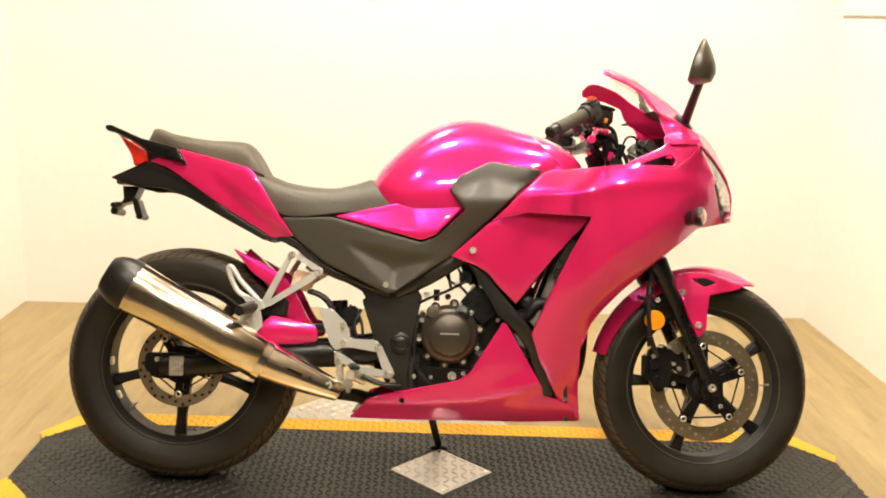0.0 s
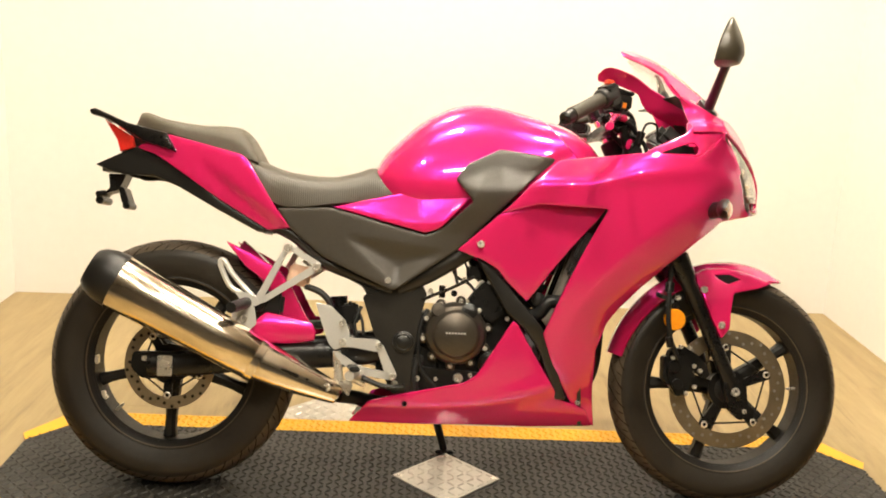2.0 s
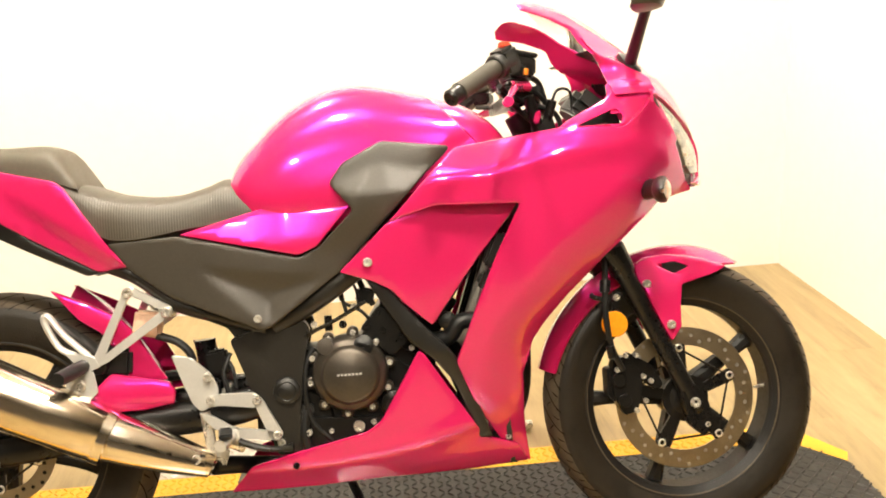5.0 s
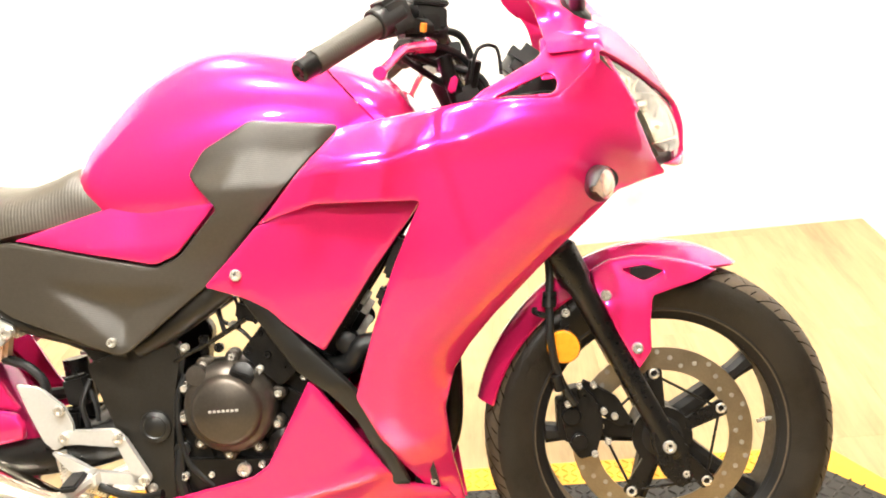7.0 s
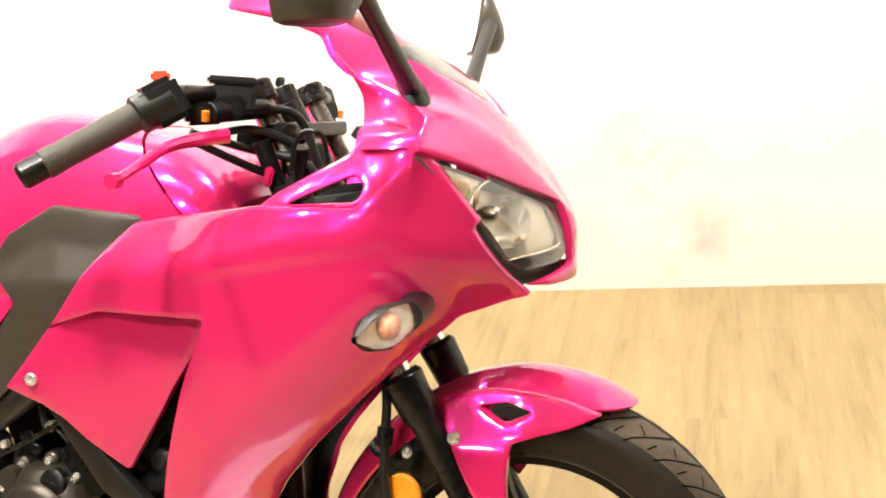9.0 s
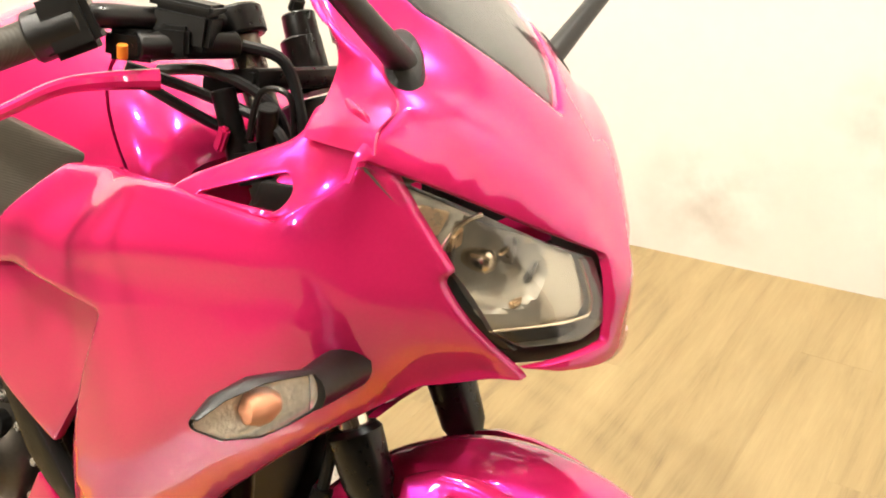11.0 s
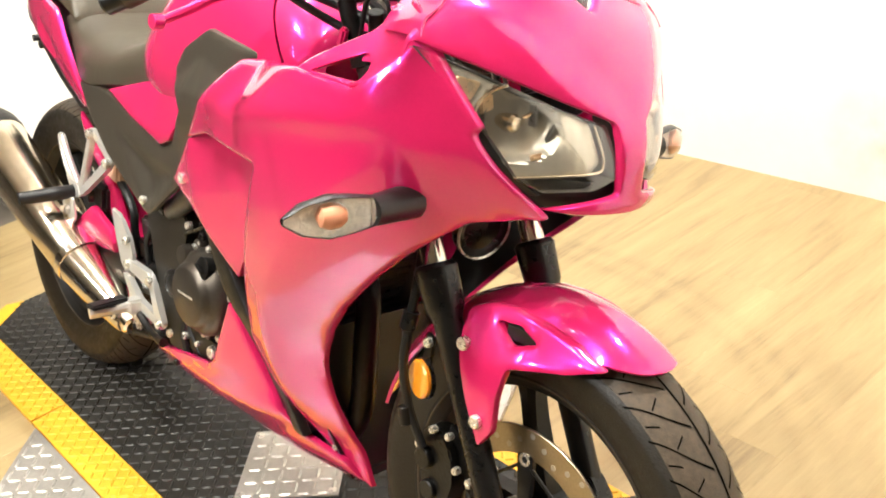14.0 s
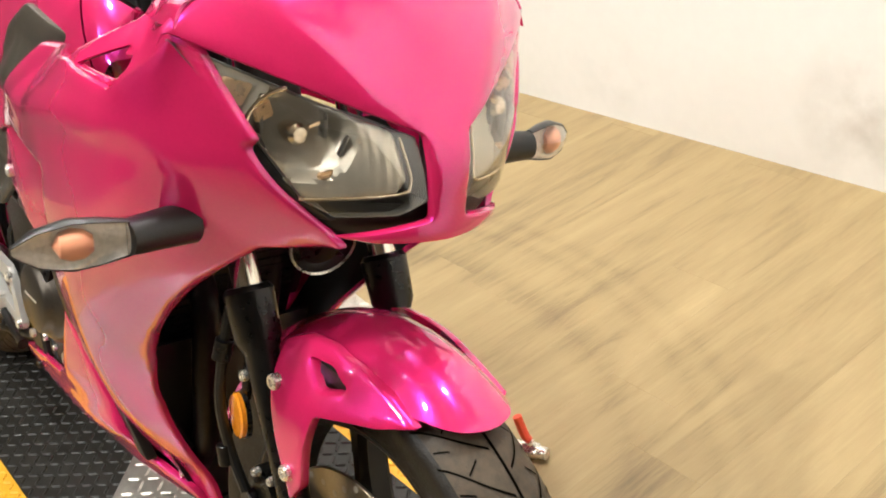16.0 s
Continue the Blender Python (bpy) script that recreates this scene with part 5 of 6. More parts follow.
for s in (-1, 1):
    inner, end = STEER.inverted() @ Vector((1.075, -0.110, 1.000)), STEER.inverted() @ Vector((0.921, -0.360, 0.921))
    if s > 0:
        inner.y, end.y = -inner.y, -end.y
    along = STEER.to_3x3().inverted() @ Vector((-0.66, -0.62, -0.42)).normalized()
    along.y *= -s
    elbow = end - along * 0.19
    bar = part("handlebar", front(join(tube([inner, inner.lerp(elbow, 0.6), elbow, end - along * 0.15], 0.011, 12), rod(elbow, end, 0.011), rod((1.079, s * 0.093, 0.985), (1.067, s * 0.093, 1.011), 0.026, 24))), SATIN, bike, "black clip-on handlebar")
    part("grip", front(turned([(0, 0.020), (0.004, 0.0185), (0.01, 0.0170), (0.10, 0.0165), (0.125, 0.0175), (0.130, 0.0)], end - along * 0.145, along, 24)), GRIP, bar, "worn rubber grip")
    part("bar_end", front(turned([(0, 0.0155), (0.026, 0.0155), (0.030, 0.012), (0.030, 0.006), (0.026, 0.0)], end - along * 0.02, along, 20)), SATIN, bar)
    part("switch_block", front(moved(join(block((0, 0, 0), (0.042, 0.048, 0.052), bevel=0.007), rod((0, -s * 0.012, 0), (0, s * 0.035, 0), 0.023)), Matrix.Translation(end - along * 0.17) @ along.to_track_quat("Y", "Z").to_matrix().to_4x4() if s > 0 else Matrix.Translation(end - along * 0.17) @ (-along).to_track_quat("Y", "Z").to_matrix().to_4x4())), BLACK, bar, "black switch block")
    if s < 0:
        part("kill_switch", front(block(end - along * 0.168 + Vector((0.002, 0, 0.031)), (0.022, 0.018, 0.012), (0, 0, 30), 0.003)), SWITCH, bar, "red engine stop switch")
    perch = STEER.inverted() @ Vector((1.056, -0.202, 0.978))
    perch.y *= -s
    part("lever_perch", front(block(perch, (0.045, 0.035, 0.028), (0, 0, 33 * -s), 0.005)), SATIN, bar)
    way = []
    for q_ in ((1.083, -0.197, 0.950), (1.060, -0.232, 0.947), (1.046, -0.275, 0.941), (1.030, -0.315, 0.921), (1.020, -0.345, 0.908)):
        p_ = STEER.inverted() @ Vector(q_)
        p_.y *= -s
        way.append(p_)
    tip = way[-1]
    lv = part("brake_lever" if s < 0 else "clutch_lever", front(join(tube(way, [0.010, 0.0085, 0.007, 0.006, 0.0055], 10, 6), rod(tip - Vector((0, s * 0.004, 0)), tip + Vector((0, s * 0.010, 0)), 0.0095))), PINK, bar, "pink anodised lever")
    part("lever_adjuster", front(rod(perch + Vector((0.018, s * 0.030, -0.010)), perch + Vector((0.020, s * 0.032, 0.002)), 0.0048)), ORANGE, bar, "orange lever adjuster")
    if s < 0:
        mc = part("brake_reservoir", front(join(block(perch + Vector((0.020, 0.042, 0.018)), (0.056, 0.046, 0.036), (0, 6, 28), 0.005), block(perch + Vector((0.021, 0.042, 0.039)), (0.061, 0.051, 0.009), (0, 6, 28), 0.003))), BLACK, bike, "black brake fluid reservoir")
        part("master_cylinder", front(join(rod(perch + Vector((0.012, -0.01, 0.0)), perch + Vector((0.042, 0.085, 0.004)), 0.013), block(perch + Vector((0.02, 0.035, 0.006)), (0.03, 0.05, 0.028), (0, 0, 28), 0.004))), SATIN, mc)
        part("brake_line", front(tube([perch + Vector((0.045, 0.09, 0.004)), perch + Vector((0.075, 0.12, -0.01)), Vector((1.145, -0.07, 0.90)), Vector((1.175, -0.075, 0.80)), Vector((1.225, -0.09, 0.68))], 0.006, 10)), HOSE, mc)
for k, pts_ in enumerate((
    [(1.03, -0.19, 0.955), (1.08, -0.13, 0.93), (1.15, -0.11, 0.905), (1.17, -0.10, 0.84)],
    [(1.03, -0.185, 0.945), (1.09, -0.12, 0.90), (1.13, -0.06, 0.88), (1.16, -0.06, 0.80)],
    [(1.03, 0.19, 0.955), (1.08, 0.13, 0.94), (1.13, 0.08, 0.905), (1.15, 0.06, 0.82)],
    [(1.03, -0.15, 0.95), (1.09, -0.135, 0.955), (1.135, -0.10, 0.925), (1.145, -0.08, 0.86), (1.14, -0.06, 0.78)],
)):
    part("control_cable", tube(pts_, 0.0055, 8), HOSE, bike, "black control cable")
parts("wire_connector", [block((1.125, -0.115, 0.872), (0.045, 0.035, 0.04), (0, -15, 5), 0.008), rod((1.095, -0.13, 0.94), (1.115, -0.12, 0.865), 0.012), rod((1.145, -0.12, 0.93), (1.125, -0.10, 0.86), 0.010)], ENGINE, bike, "dark connector under the bars")
part("cable_guide", tube([(1.135, -0.135, 0.90), (1.150, -0.137, 0.945), (1.178, -0.13, 0.945), (1.182, -0.125, 0.905)], 0.0030, 8), SATIN, bike)
part("connector", block((1.108, -0.142, 0.895), (0.012, 0.010, 0.026), (0, 20, 0), 0.003), PINK, bike, "pink wire connector")
dash = part("instrument_panel", moved(join(block((0, 0, 0), (0.045, 0.18, 0.09), bevel=0.015), rod((0.0, -0.02, 0), (-0.035, -0.02, 0), 0.045, 32)), pose(1.235, 0, 0.918, 0, -50, 0)), BLACK, bike, "black instrument panel")
part("dial_glass", moved(turned([(0, 0.042), (0.003, 0.042), (0.004, 0)], (-0.034, -0.02, 0), (-1, 0, 0), 32), pose(1.235, 0, 0.918, 0, -50, 0)), GREY_LAMP, dash)

# --- mirrors ---
for s in (-1, 1):
    foot = Vector((1.303, s * 0.134, 0.990))
    head = [(0.0, 0.042, 0.030), (0.03, 0.048, 0.042), (0.20, 0.052, 0.053), (0.40, 0.045, 0.053), (0.60, 0.033, 0.044), (0.80, 0.019, 0.028), (0.93, 0.009, 0.014), (1.0, 0.003, 0.004)]

    def mirror_ring(u, deep, wide, rear=0.0):
        c = Vector((1.258 + 0.029 * u + rear, s * (0.350 + 0.004 * u), 1.057 + 0.107 * u))
        return [c + Vector((0.927, s * 0.375, 0)) * (deep * abs(math.sin(t)) ** 0.8 if math.sin(t) > 0 else 0.004 * math.sin(t)) + Vector((-s * 0.375, 0.927, 0)) * (wide * math.cos(t)) for t in (2 * math.pi * j / 28 for j in range(28))]

    mir = part("mirror", loft([mirror_ring(*h) for h in head]), MIRROR_SHELL, bike, "black rear-view mirror on a stalk")
    part("mirror_glass", loft([mirror_ring(u, 0.002, w * 0.9, -0.0045) for u, d, w in head[1:-1]]), MIRROR, mir)
    part("stalk", tube([foot, foot.lerp(Vector((1.302, s * 0.312, 1.100)), 0.33), foot.lerp(Vector((1.302, s * 0.312, 1.100)), 0.66), Vector((1.302, s * 0.312, 1.100))], [0.013, 0.0115, 0.0105, 0.012], 14), BLACK, mir)
    part("foot", moved(turned([(-0.006, 0.028), (0.003, 0.028), (0.008, 0.022), (0.010, 0)], (0, 0, 0), (0, 0, 1), 24), Matrix.Translation(foot) @ Vector((0.55, s * 0.5, 0.66)).to_track_quat("Z", "X").to_matrix().to_4x4() @ Matrix.Diagonal((1.25, 0.62, 1, 1))), BLACK, mir, "black mirror foot")

# --- turn signals ---
for s, lift in ((-1, 0.0), (1, 0.022)):
    root, out_ = Vector((1.308, s * (outer_w(1.308, 0.739 + lift) + 0.010), 0.739 + lift)), Vector((1.318, s * 0.252, 0.739 + lift))
    sig = part("turn_signal", tube([root, root.lerp(out_, 0.5), out_], [0.021, 0.019, 0.017], 16, 4), BLACK, bike, "turn signal with clear lens on a black stalk")
    body = []
    for k in range(11):
        u = k / 10
        w, h = curve(u, [(0, 0.017), (0.2, 0.024), (0.45, 0.029), (0.75, 0.022), (1, 0.004)]), curve(u, [(0, 0.017), (0.25, 0.022), (0.5, 0.024), (0.8, 0.017), (1, 0.003)])
        c = out_.lerp(Vector((1.290, s * 0.345, 0.733 + lift)), u)
        body.append([c + Vector((w * 0.62 * math.cos(t), 0, h * math.sin(t))) for t in (2 * math.pi * j / 20 for j in range(20))])
    ln = part("lens", loft(body), SIGNAL_LENS, sig, "clear lens")
    ln.visible_shadow = False
    part("bulb", turned([(0, 0.007), (0.008, 0.0125), (0.018, 0.0140), (0.028, 0.011), (0.034, 0)], out_.lerp(Vector((1.290, s * 0.345, 0.733 + lift)), 0.30), (-0.25, s, 0), 16), BULB, sig, "amber bulb")
    part("back_shell", loft([[out_.lerp(Vector((1.290, s * 0.345, 0.733 + lift)), u) + Vector((-w * math.sin(t) - 0.001, 0, h * math.cos(t))) for t in (math.pi * j / 14 for j in range(15))] for u, w, h in ((0.0, 0.010, 0.016), (0.25, 0.013, 0.021), (0.5, 0.014, 0.023), (0.80, 0.010, 0.016), (0.98, 0.002, 0.004))], cap=False), SIGNAL_BACK, sig, "textured silver reflector")
    part("rear_shell", loft([[out_.lerp(Vector((1.290, s * 0.345, 0.733 + lift)), u) + Vector((-(w + dw) * math.sin(t), 0, (h + dw) * math.cos(t))) for dw, ts in ((0.0012, range(-2, 17)), (0.0002, range(16, -3, -1))) for t in (math.pi * j / 14 for j in ts)] for u, w, h in ((-0.02, 0.0115, 0.017), (0.25, 0.0170, 0.0215), (0.5, 0.0195, 0.0238), (0.80, 0.0150, 0.0170), (1.0, 0.005, 0.0036))]), BLACK, sig, "black rear half")

# --- frame, swingarm, exhaust, brackets ---
both("frame_plate", slab([(0.545, 0.520), (0.600, 0.545), (0.632, 0.510), (0.618, 0.455), (0.600, 0.340), (0.602, 0.262), (0.552, 0.258), (0.513, 0.381), (0.471, 0.498)], -0.112, -0.080, 0.012, 0.004), FRAME, bike, "black frame pivot plate")
both("frame_spar", tube([(0.560, -0.100, 0.520), (0.640, -0.118, 0.560), (0.720, -0.130, 0.612), (0.80, -0.12, 0.67), (1.02, -0.05, 0.86)], 0.021, 14, 6, 0.9), FRAME, bike, "black frame tube")
both("subframe_rail", tube([(0.545, -0.100, 0.515), (0.470, -0.106, 0.542), (0.374, -0.108, 0.578), (0.296, -0.108, 0.640), (0.15, -0.09, 0.70)], 0.016, 12), FRAME, bike, "black subframe tube")
both("frame_gusset", slab([(0.300, 0.652), (0.340, 0.612), (0.480, 0.548), (0.545, 0.522), (0.52, 0.44), (0.470, 0.520), (0.38, 0.562)], -0.104, -0.094, 0.006, 0.002), FRAME, bike)
part("headstock", rod((1.165, 0, 0.76), (1.095, 0, 0.92), 0.034, 24), FRAME, bike)
both("down_tube", tube([(1.10, -0.05, 0.84), (1.02, -0.08, 0.62), (0.97, -0.09, 0.40)], 0.018, 12), FRAME, bike)
pivot = part("pivot_cap", turned([(0, 0.027), (0.006, 0.026), (0.009, 0.019), (0.007, 0.017), (0.010, 0.010), (0.010, 0)], (0.577, -0.112, 0.388), (0, -1, 0), 28), BLACK, bike, "round black pivot cap")
swing = part("swingarm", join(tube([(0.575, -0.085, 0.385), (0.45, -0.100, 0.355), (0.25, -0.104, 0.338), (0.06, -0.106, 0.312), (-0.045, -0.106, 0.308)], [0.034, 0.034, 0.030, 0.028, 0.026], 16, 5, 0.5), tube([(0.575, 0.085, 0.385), (0.45, 0.100, 0.355), (0.25, 0.104, 0.338), (0.06, 0.106, 0.312), (-0.045, 0.106, 0.308)], [0.034, 0.034, 0.030, 0.028, 0.026], 16, 5, 0.5), rod((0.43, -0.1, 0.36), (0.43, 0.1, 0.36), 0.028)), SATIN, bike, "black steel swingarm")
part("axle_nut", join(rod((0, -0.128, 0.308), (0, -0.118, 0.308), 0.014, 6), block((0.0, -0.120, 0.308), (0.036, 0.006, 0.05), bevel=0.002)), ZINC, swing)
part("chain_guard", tube([(0.40, 0.09, 0.41), (0.2, 0.095, 0.40), (0.02, 0.095, 0.38)], 0.012, 8), BLACK, swing)
rear_caliper = part("rear_caliper", join(slab([(-0.085, 0.338), (0.045, 0.342), (0.060, 0.312), (0.048, 0.276), (-0.060, 0.272), (-0.090, 0.300)], -0.098, -0.066, 0.01, 0.004), rod((-0.02, -0.108, 0.31), (-0.02, -0.066, 0.31), 0.02)), ENGINE, bike, "black rear brake caliper")
parts("caliper_bolt", [bolt((-0.055, -0.098, 0.322), r=0.007), bolt((0.03, -0.098, 0.288), r=0.007)], ZINC, rear_caliper)

# hugger over the rear tyre
hug = []
for k in range(19):
    deg = 63 - (63 + 2) * k / 18
    a = radians(deg)
    half = curve(deg, [(-2, 0.090), (20, 0.088), (45, 0.080), (58, 0.060), (63, 0.020)])
    r0 = curve(deg, [(-2, 0.345), (30, 0.338), (55, 0.346), (63, 0.352)])
    hug.append([(AXLE_R.x + math.cos(a) * (r0 - 0.03 * abs(u) ** 2.2), half * u, AXLE_R.z + math.sin(a) * (r0 - 0.03 * abs(u) ** 2.2)) for u in (-1 + j / 8 for j in range(17))] + [(AXLE_R.x + math.cos(a) * (r0 - 0.004 - 0.03 * abs(u) ** 2.2), (half - 0.003) * u, AXLE_R.z + math.sin(a) * (r0 - 0.004 - 0.03 * abs(u) ** 2.2)) for u in (1 - j / 8 for j in range(17))])
hugger = part("rear_hugger", loft(hug), PINK, bike, "pink rear tyre hugger")
both_arm = [(0.240, 0.452), (0.300, 0.440), (0.352, 0.430), (0.364, 0.410), (0.360, 0.386), (0.300, 0.376), (0.209, 0.374), (0.165, 0.398), (0.200, 0.416)]
for s in (1, -1):
    b_ = side_panel(both_arm, lambda x, z: 0.110 + 0.012 * math.sin((z - 0.37) * 40), thick=0.008, edge=0.005, step=0.012, corner=0.006)
    part("hugger_arm", b_ if s > 0 else mirrored(b_), PINK, hugger, "pink hugger side arm")
    fl_ = side_panel([(0.128, 0.622), (0.200, 0.590), (0.262, 0.556), (0.292, 0.520), (0.330, 0.450), (0.345, 0.428), (0.270, 0.436), (0.262, 0.480), (0.235, 0.522), (0.180, 0.560)], lambda x, z: 0.084 - 0.12 * max(0.0, z - 0.55), thick=0.006, edge=0.005, step=0.014)
    part("hugger_flank", fl_ if s > 0 else mirrored(fl_), PINK, hugger, "pink hugger side")
    part("hugger_screw", bolt((0.343, -s * 0.122, 0.412), (0, -s, 0), 0.008), SATIN, hugger)

# exhaust
MUF_F, MUF_R = Vector((0.221, -0.142, 0.336)), Vector((-0.108, -0.178, 0.512))
MUF_D = (MUF_R - MUF_F).normalized()
MUF_N = (MUF_F - MUF_R).length


def muffler_ring(p, r, flat=0.92):
    a = MUF_D.cross(Vector((0, 1, 0))).normalized()
    b = MUF_D.cross(a)
    return [p + a * r * math.copysign(abs(math.cos(t)) ** 0.9, math.cos(t)) + b * r * flat * math.copysign(abs(math.sin(t)) ** 0.9, math.sin(t)) for t in (2 * math.pi * j / 40 for j in range(40))]


muffler = part("muffler", loft([muffler_ring(MUF_F + MUF_D * MUF_N * u, r) for u, r in ((0.0, 0.052), (0.01, 0.0545), (0.3, 0.0585), (0.7, 0.063), (0.985, 0.0660), (1.0, 0.0645))]), CHROME, bike, "polished stainless muffler with black end cap")
part("end_cap", loft([muffler_ring(MUF_R + MUF_D * d, r) for d, r in ((-0.004, 0.0668), (0.004, 0.0672), (0.03, 0.064), (0.055, 0.055), (0.068, 0.044), (0.069, 0.030), (0.050, 0.027))]), BLACK, muffler, "black plastic end cap")
part("clamp_band", loft([muffler_ring(MUF_F + MUF_D * d, r) for d, r in ((-0.016, 0.050), (-0.014, 0.0555), (0.004, 0.0565), (0.006, 0.050))]), CHROME_DARK, muffler)
MUF_J = Vector((0.425, -0.118, 0.252))
mid_ = MUF_J - MUF_F
part("mid_pipe", loft([muffler_ring(MUF_F + mid_ * u, r, f) for u, r, f in ((0.05, 0.050, 0.92), (0.3, 0.0465, 0.9), (0.6, 0.039, 0.9), (0.85, 0.030, 0.95), (0.98, 0.025, 1.0), (1.0, 0.020, 1.0))]), CHROME, muffler, "polished tapered mid pipe")
part("heat_shield", loft([[MUF_F + mid_ * u + Vector((0, -r * 0.93 * math.cos(t) - 0.004, r * 1.04 * math.sin(t) + 0.002)) for t in (radians(-35 + 125 * j / 14) for j in range(15))] + [MUF_F + mid_ * u + Vector((0, -(r - 0.004) * 0.93 * math.cos(t) - 0.004, (r - 0.004) * 1.04 * math.sin(t) + 0.002)) for t in (radians(90 - 125 * j / 14) for j in range(15))] for u, r in ((0.10, 0.051), (0.35, 0.047), (0.65, 0.039), (0.94, 0.029))]), CHROME_DARK, muffler, "chrome heat shield")
part("shield_slot", join(*[moved(block((0, 0, 0), (0.055 - 0.008 * k, 0.004, 0.007), bevel=0.0018), Matrix.Translation(MUF_F + mid_ * (0.42 + 0.13 * k) + Vector((0, -0.046 + 0.008 * k, 0.010))) @ pose(0, 0, 0, 12, 22, 5)) for k in range(3)]), SATIN, muffler, "dark shield slots")
part("exhaust_bolt", bolt(MUF_J + Vector((-0.028, -0.030, 0.022)), r=0.010, h=0.007), ZINC, muffler)
part("header_pipe", tube([MUF_J, (0.465, -0.085, 0.243), (0.52, -0.045, 0.228), (0.70, -0.03, 0.212), (0.88, 0.0, 0.24), (0.95, 0.0, 0.38), (0.88, 0, 0.47)], 0.018, 14), ENGINE, muffler)
part("muffler_stay", slab([(0.160, 0.452), (0.215, 0.462), (0.222, 0.420), (0.190, 0.392), (0.165, 0.410)], -0.146, -0.142, 0.006, 0.001), SILVER, muffler)
part("stay_bolt", bolt((0.190, -0.147, 0.432), r=0.009, h=0.006), ZINC, muffler)

# pillion peg hangers
for s in (1, -1):
    y = -s * 0.128
    hanger = part("peg_hanger", join(slab([(0.280, 0.612), (0.295, 0.610), (0.234, 0.484), (0.220, 0.474), (0.212, 0.480)], y - 0.006, y + 0.006, 0.004, 0.003), slab([(0.354, 0.570), (0.366, 0.564), (0.360, 0.552), (0.240, 0.474), (0.216, 0.464), (0.214, 0.474)], y - 0.006, y + 0.006, 0.004, 0.003), tube([(0.180, y, 0.492), (0.150, y, 0.510), (0.126, y, 0.560), (0.134, y, 0.570), (0.160, y, 0.534), (0.205, y, 0.488)], 0.0065, 10), slab([(0.160, 0.500), (0.215, 0.488), (0.226, 0.466), (0.195, 0.456)], y - 0.008, y + 0.008, 0.006, 0.003), slab([(0.276, 0.616), (0.296, 0.616), (0.370, 0.572), (0.368, 0.558), (0.350, 0.566), (0.290, 0.602)], y - 0.002, y + 0.006, 0.006, 0.002)), SILVER, bike, "cast aluminium pillion peg hanger")
    parts("hanger_bolt", [bolt((0.288, y - s * 0.007, 0.606), (0, -s, 0), 0.010, 0.006), bolt((0.359, y - s * 0.007, 0.563), (0, -s, 0), 0.010, 0.006)], ZINC, hanger)
    part("pillion_peg", tube([(0.195, y, 0.472), (0.190, y - s * 0.03, 0.468), (0.175, y - s * 0.11, 0.462)], [0.012, 0.015, 0.013], 12, 4), HOSE, hanger, "black rubber pillion peg")
    yy = -s * 0.126
    heel = part("heel_guard", join(slab([(0.360, 0.478), (0.398, 0.470), (0.434, 0.436), (0.446, 0.408), (0.446, 0.385), (0.432, 0.372), (0.410, 0.362), (0.395, 0.380), (0.376, 0.430)], yy - 0.004, yy + 0.004, 0.006, 0.002), slab([(0.424, 0.396), (0.448, 0.394), (0.515, 0.392), (0.530, 0.378), (0.518, 0.362), (0.450, 0.372), (0.428, 0.370)], yy - 0.006, yy + 0.006, 0.005, 0.003), slab([(0.508, 0.384), (0.528, 0.380), (0.566, 0.306), (0.556, 0.292), (0.540, 0.298)], yy - 0.006, yy + 0.006, 0.005, 0.003), slab([(0.405, 0.362), (0.432, 0.352), (0.470, 0.326), (0.552, 0.312), (0.556, 0.294), (0.470, 0.306), (0.430, 0.330)], yy - 0.006, yy + 0.006, 0.005, 0.003)), SILVER, bike, "cast aluminium rider peg bracket with heel guard")
    for q_ in ((0.428, 0.430), (0.430, 0.384), (0.519, 0.377), (0.554, 0.304)):
        part("bracket_bolt", bolt((q_[0], yy - s * 0.006, q_[1]), (0, -s, 0), 0.009, 0.006), ZINC, heel)
    peg = part("rider_peg", join(tube([(0.470, yy, 0.318), (0.468, yy - s * 0.03, 0.316), (0.455, yy - s * 0.095, 0.312)], [0.012, 0.011, 0.012], 10, 3), block((0.468, yy - s * 0.016, 0.316), (0.030, 0.03, 0.026), bevel=0.004)), SILVER, heel, "folding aluminium rider peg")
    part("peg_rubber", block((0.462, yy - s * 0.062, 0.328), (0.026, 0.075, 0.010), (0, 0, s * 8), 0.003), HOSE, heel, "black peg rubber")
part("brake_pedal", tube([(0.480, -0.135, 0.300), (0.520, -0.136, 0.284), (0.555, -0.138, 0.279), (0.585, -0.140, 0.281)], [0.007, 0.007, 0.006, 0.009], 10), SATIN, bike, "black rear brake pedal")
part("pedal_linkage", join(rod((0.415, -0.115, 0.36), (0.425, -0.115, 0.275), 0.011), rod((0.455, -0.12, 0.300), (0.49, -0.12, 0.285), 0.013), block((0.44, -0.115, 0.27), (0.03, 0.02, 0.035), (0, 20, 0), 0.004)), ZINC, bike)

